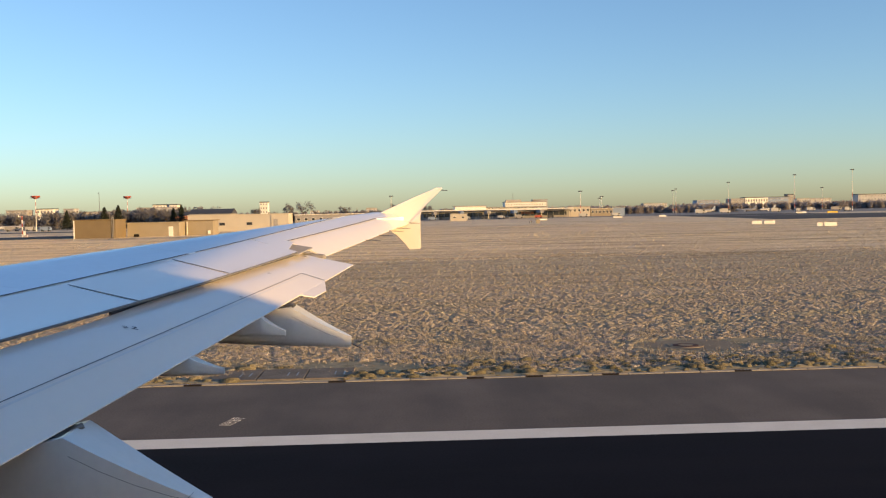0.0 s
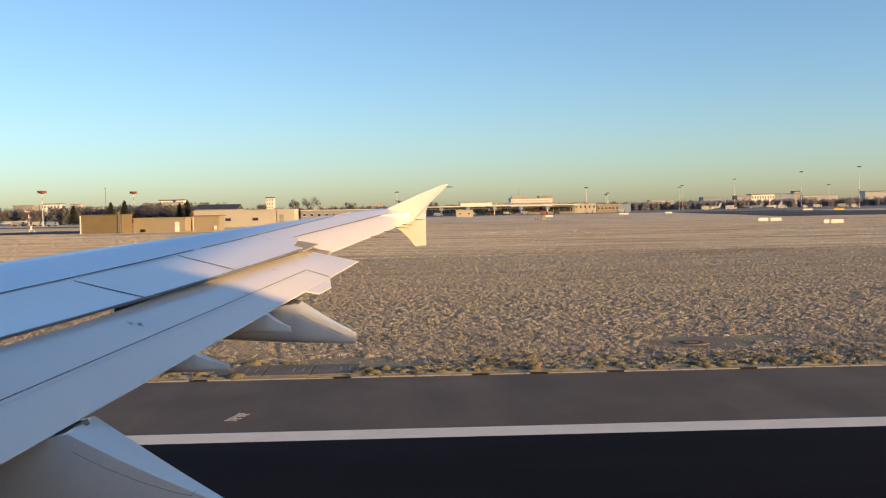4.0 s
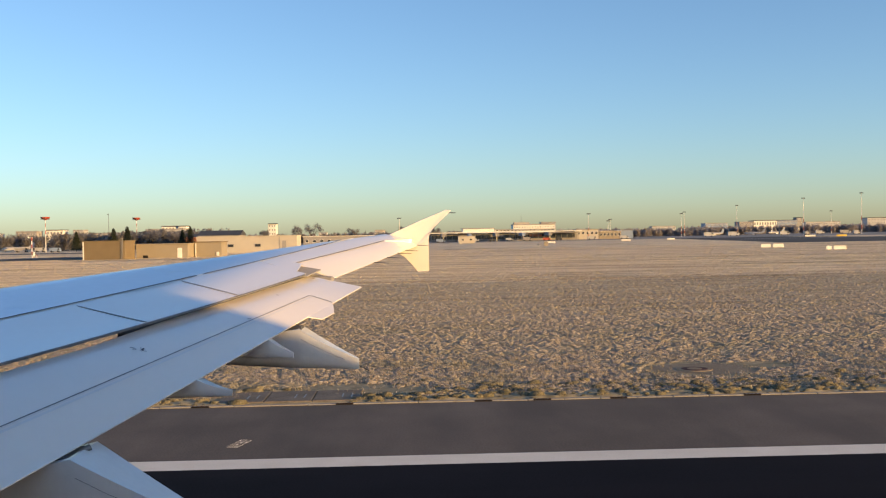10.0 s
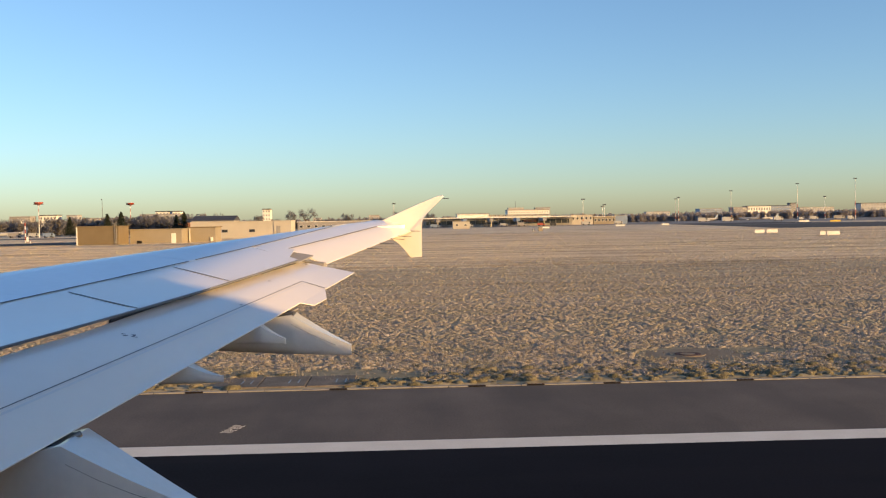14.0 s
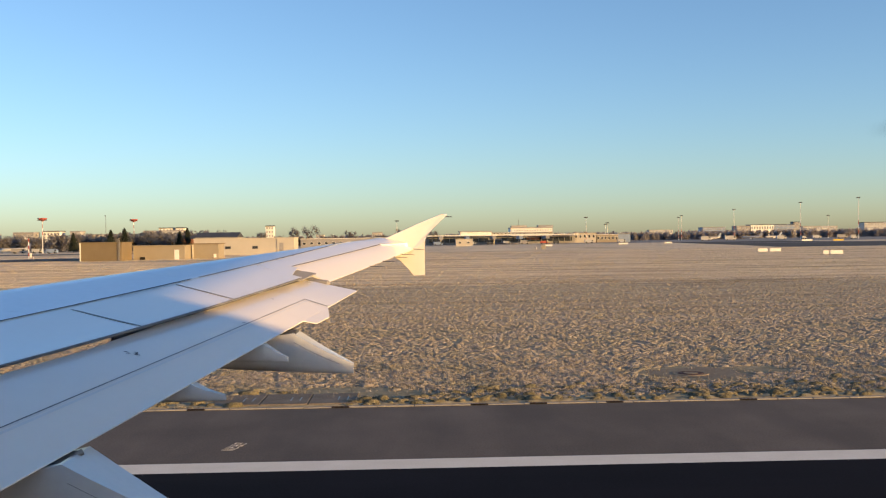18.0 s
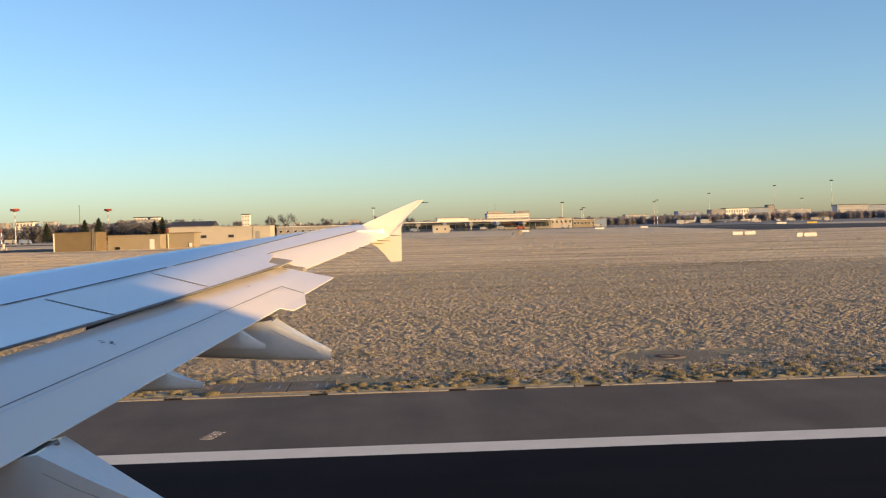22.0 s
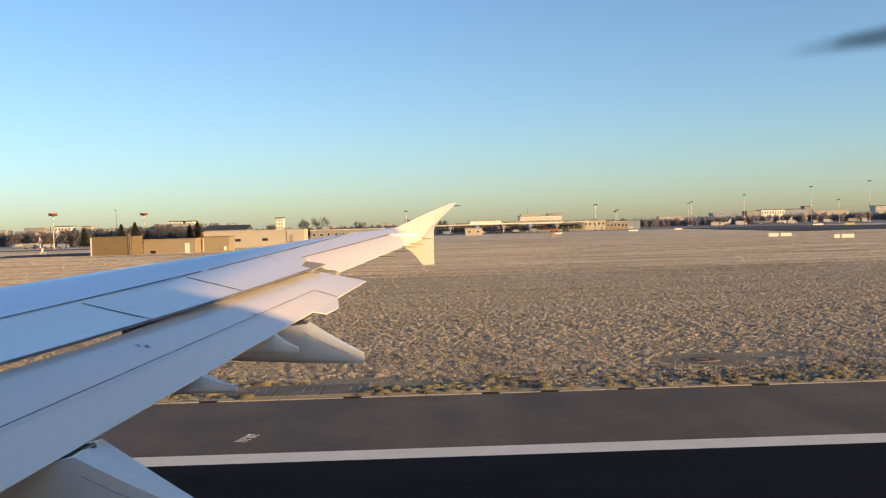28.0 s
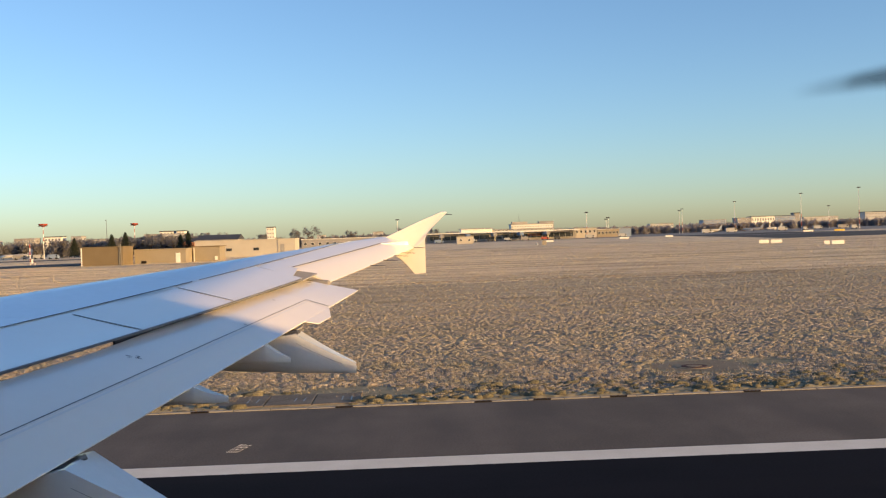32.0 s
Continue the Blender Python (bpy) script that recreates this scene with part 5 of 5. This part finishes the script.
block("roof", -1.95, 1.95, -1.25, 1.25, 2.15, 2.25, PALE, shel)
block("door", -1.1, -0.5, -1.23, -1.15, 0.2, 1.9, GREYW, shel)
rod("whip_aerial", (1.7, 0, 2.2), (1.7, 0, 3.4), 0.03, 0.02, STEEL, shel, 5)
for x, y, h in ((-159, 170, 3.4), (-262, 108, 4.0), (-250, 92, 2.4)):
    e = thing("warning_marker", "red and white banded three legged marker", "marker", "banded markers", (x, y, 0))
    for a in range(3):
        c_, s_ = 0.6 * math.cos(a * 2.094), 0.6 * math.sin(a * 2.094)
        for k in range(4):
            f0, f1 = 1 - k / 4.5, 1 - (k + 1) / 4.5
            rod("leg_section", (c_ * f0, s_ * f0, -0.05 + h * k / 4), (c_ * f1, s_ * f1, h * (k + 1) / 4), 0.11, 0.1, RED if k % 2 else PALE, e, 6)
    block("head", -0.35, 0.35, -0.25, 0.25, h - 0.1, h + 0.3, RED, e, "", 0.05)
tower = thing("control_tower", "slender pale control tower with a glazed cab", "tower", "", (-720, 650, 0))
block("shaft", -2.6, 2.6, -2.6, 2.6, -0.05, 26, PALE, tower, "", 0.4)
for q in (-1.3, 1.3):
    block("window_strip", q - 0.35, q + 0.35, -2.7, -2.55, 2, 25, GLASSD, tower)
ring8 = lambda r, z: [(r * math.cos(math.pi / 8 + i * math.pi / 4), r * math.sin(math.pi / 8 + i * math.pi / 4), z) for i in range(8)]
loft("lower_deck", [ring8(3.0, 25.5), ring8(4.3, 27), ring8(4.3, 29.6)], PALE, tower, smooth=False)
loft("cab_glass", [ring8(3.7, 29.6), ring8(4.2, 32.4)], GLASSD, tower, smooth=False)
loft("cab_roof", [ring8(4.5, 32.4), ring8(4.5, 33.0), ring8(2.0, 33.6)], PALE, tower, smooth=False)
rod("aerial", (0, 0, 33.4), (0, 0, 37), 0.12, 0.06, STEEL, tower, 6)
house("office_block", "long pale office block with a glazed front near the tower", -860, -760, 640, 20, 8, TOWNP, PALE, ((36, 2.2, 6.2, 0.7),))
house("brick_shed", "long red brick workshop with rows of windows", -1010, -900, 660, 18, 9, BRICK, GREYW, ((24, 2.0, 4.0, 0.5), (24, 5.4, 7.4, 0.5)))
house("hangar", "wide pale grey hangar beside the apron", -640, -560, 660, 30, 11, TOWNP, GREYW, ((10, 2.0, 6.0, 0.6),))
house("hangar", "small pale hangar with a pitched roof", -430, -412, 520, 20, 6.5, PALE, TOWNP, gable=2.5)
for x in (-1000, -930, -690, -600, -560, -520):
    lamp_mast(x, 640, 20)
parked_jet(-800, 600, 0.9, 15)
# crossing taxiways and their yellow lines
sheet("taxiway_link", [(-640, KERB), (-560, KERB), (-590, 90), (-500, 160), (-470, 220), (-520, 240), (-640, 150), (-760, 90), (-760, 70)], 0.003, ASPH, "black asphalt link taxiway turning off the runway", "taxiway")
sheet("taxiway_entry", [(72, KERB), (92, 31), (104, 40), (110, 52), (108, 80), (104, 190), (270, 190), (280, 90), (330, KERB)], 0.003, ASPH, "black asphalt entry taxiway curving onto the runway", "taxiway")
for off in (0.0, 0.4):
    pts_o, pts_i = [], []
    for i in range(25):
        a = math.pi / 2 * i / 24
        for lst, r in ((pts_o, 44 + off), (pts_i, 43.85 + off)):
            lst.append((70 + r * math.sin(a) * 0.98, 69 - r * math.cos(a) * 0.98))
    sheet("yellow_edge_line", pts_o + pts_i[::-1], 0.010, LINEY, "double yellow taxiway edge line", "road marking")
sign = thing("taxiway_sign", "black taxiway sign with yellow letters in the grass", "sign", "", (62, 50, 0), 20)
block("panel", -0.95, 0.95, -0.1, 0.1, 0.2, 1.0, SLOT, sign, "", 0.02)
for q in (-0.7, 0.7):
    rod("post", (q, 0, -0.05), (q, 0, 0.25), 0.05, 0.05, STEEL, sign, 6)
for a, b, c, d in ((-0.97, 0.97, 0.97, 1.02), (-0.97, 0.97, 0.18, 0.23)):
    block("border", a, b, -0.115, -0.095, c, d, LINEY, sign, "yellow border")
cu = bpy.data.curves.new("letters", "FONT")
cu.body, cu.size, cu.extrude, cu.align_x = "K4", 0.62, 0.008, "CENTER"
cu.materials.append(LINEY)
tx = new("letters", cu)
tx.parent = sign
tx.matrix_basis = pose(0, -0.115, 0.38, 90, 0, 0)


# markings, lights and boards on the link and entry taxiways
def line_on(pts, width, material, z, label):
    """A painted line along points on the ground."""
    left, right = [], []
    for i, p in enumerate(pts):
        a, b = pts[max(0, i - 1)], pts[min(len(pts) - 1, i + 1)]
        d = Vector((b[0] - a[0], b[1] - a[1])).normalized() * width / 2
        left.append((p[0] - d.y, p[1] + d.x))
        right.append((p[0] + d.y, p[1] - d.x))
    vs = [(x, y, z) for x, y in left + right]
    n = len(pts)
    ob = obj("taxi_line", vs, [(i, i + 1, n + i + 1, n + i) for i in range(n - 1)], material)
    return tagged(ob, label, "road marking", "", "structure")


ARC_IN = [(78 + 62 * math.sin(a), 64 - 62 * math.cos(a)) for a in [math.pi / 2 * i / 30 for i in range(31)]]
line_on([(20, 0.0)] + [(20 + i * 6, 0.02 * i * i) for i in range(1, 9)] + ARC_IN[6:] + [(140, 190)], 0.22, LINEY, 0.012, "yellow taxiway centre line curving onto the runway")
ARC_OUT = [(-600 - 44 * math.sin(a), 72 - 44 * math.cos(a)) for a in [math.pi * i / 30 for i in range(16)]]
line_on([(-560, 6), (-580, 18)] + ARC_OUT, 0.22, LINEY, 0.012, "yellow taxiway line leaving the runway in a curve")
line_on([(-640, 120), (-560, 128), (-500, 150)], 0.3, LINEW, 0.013, "white taxiway holding line")
for x in (-600, -585, -570):
    sheet("hold_panel", [(x, 118), (x + 9, 119.5), (x + 9, 121.5), (x, 120)], 0.012, RED, "red painted holding panel on the asphalt", "road marking")
    for k in range(4):
        sheet("hold_letter", [(x + 1 + k * 2, 118.9 + k * 0.3), (x + 2.2 + k * 2, 119.1 + k * 0.3), (x + 2.2 + k * 2, 120.2 + k * 0.3), (x + 1 + k * 2, 120.0 + k * 0.3)], 0.016, LINEW, "white bar of unreadable painted writing", "road marking")
for i in range(0, 31, 3):
    for x, y in (ARC_IN[i], ARC_OUT[i // 2]):
        e = thing("inset_light", "small metal taxiway light set in the asphalt", "airfield light", "taxiway lights", (x, y + 0.5, 0.0))
        rod("rim", (0, 0, 0.0), (0, 0, 0.022), 0.16, 0.13, STEEL, e, 10)
        rod("lens", (0, 0, 0.02), (0, 0, 0.032), 0.07, 0.05, PALE, e, 8)
for x, y in ((66, 20.2), (118, 60)):
    e = thing("access_slab", "pale concrete access slab let into the asphalt", "slab", "access slabs", (x, y, 0))
    block("slab", -1.2, 1.2, -1.0, 1.0, -0.1, 0.014, CONC, e, "", 0.01)
    for k in range(6):
        block("lifting_slot", -1.0 + k * 0.38, -0.85 + k * 0.38, -0.9, -0.8, 0.012, 0.018, SLOT, e)
for x, y, ln in ((-470, 130, 3.4), (-455, 150, 3.0), (-640, 130, 2.4), (-560, 150, 2.6)):
    marker_board(x, y, ln, 1.0)
bush = tree("bush", "low dark bare bush standing alone in the grass", -690, 190, 2.6, 2.4, 91)
house("glass_hall", "long glazed hall with pale roof beside the tower", -760, -690, 690, 16, 6.5, TOWNP, PALE, ((30, 0.8, 5.4, 0.8),))
woods(-760, -420, 760, 60, 13, 31, 120)
woods(-1300, -800, 800, 80, 13, 32, 120)
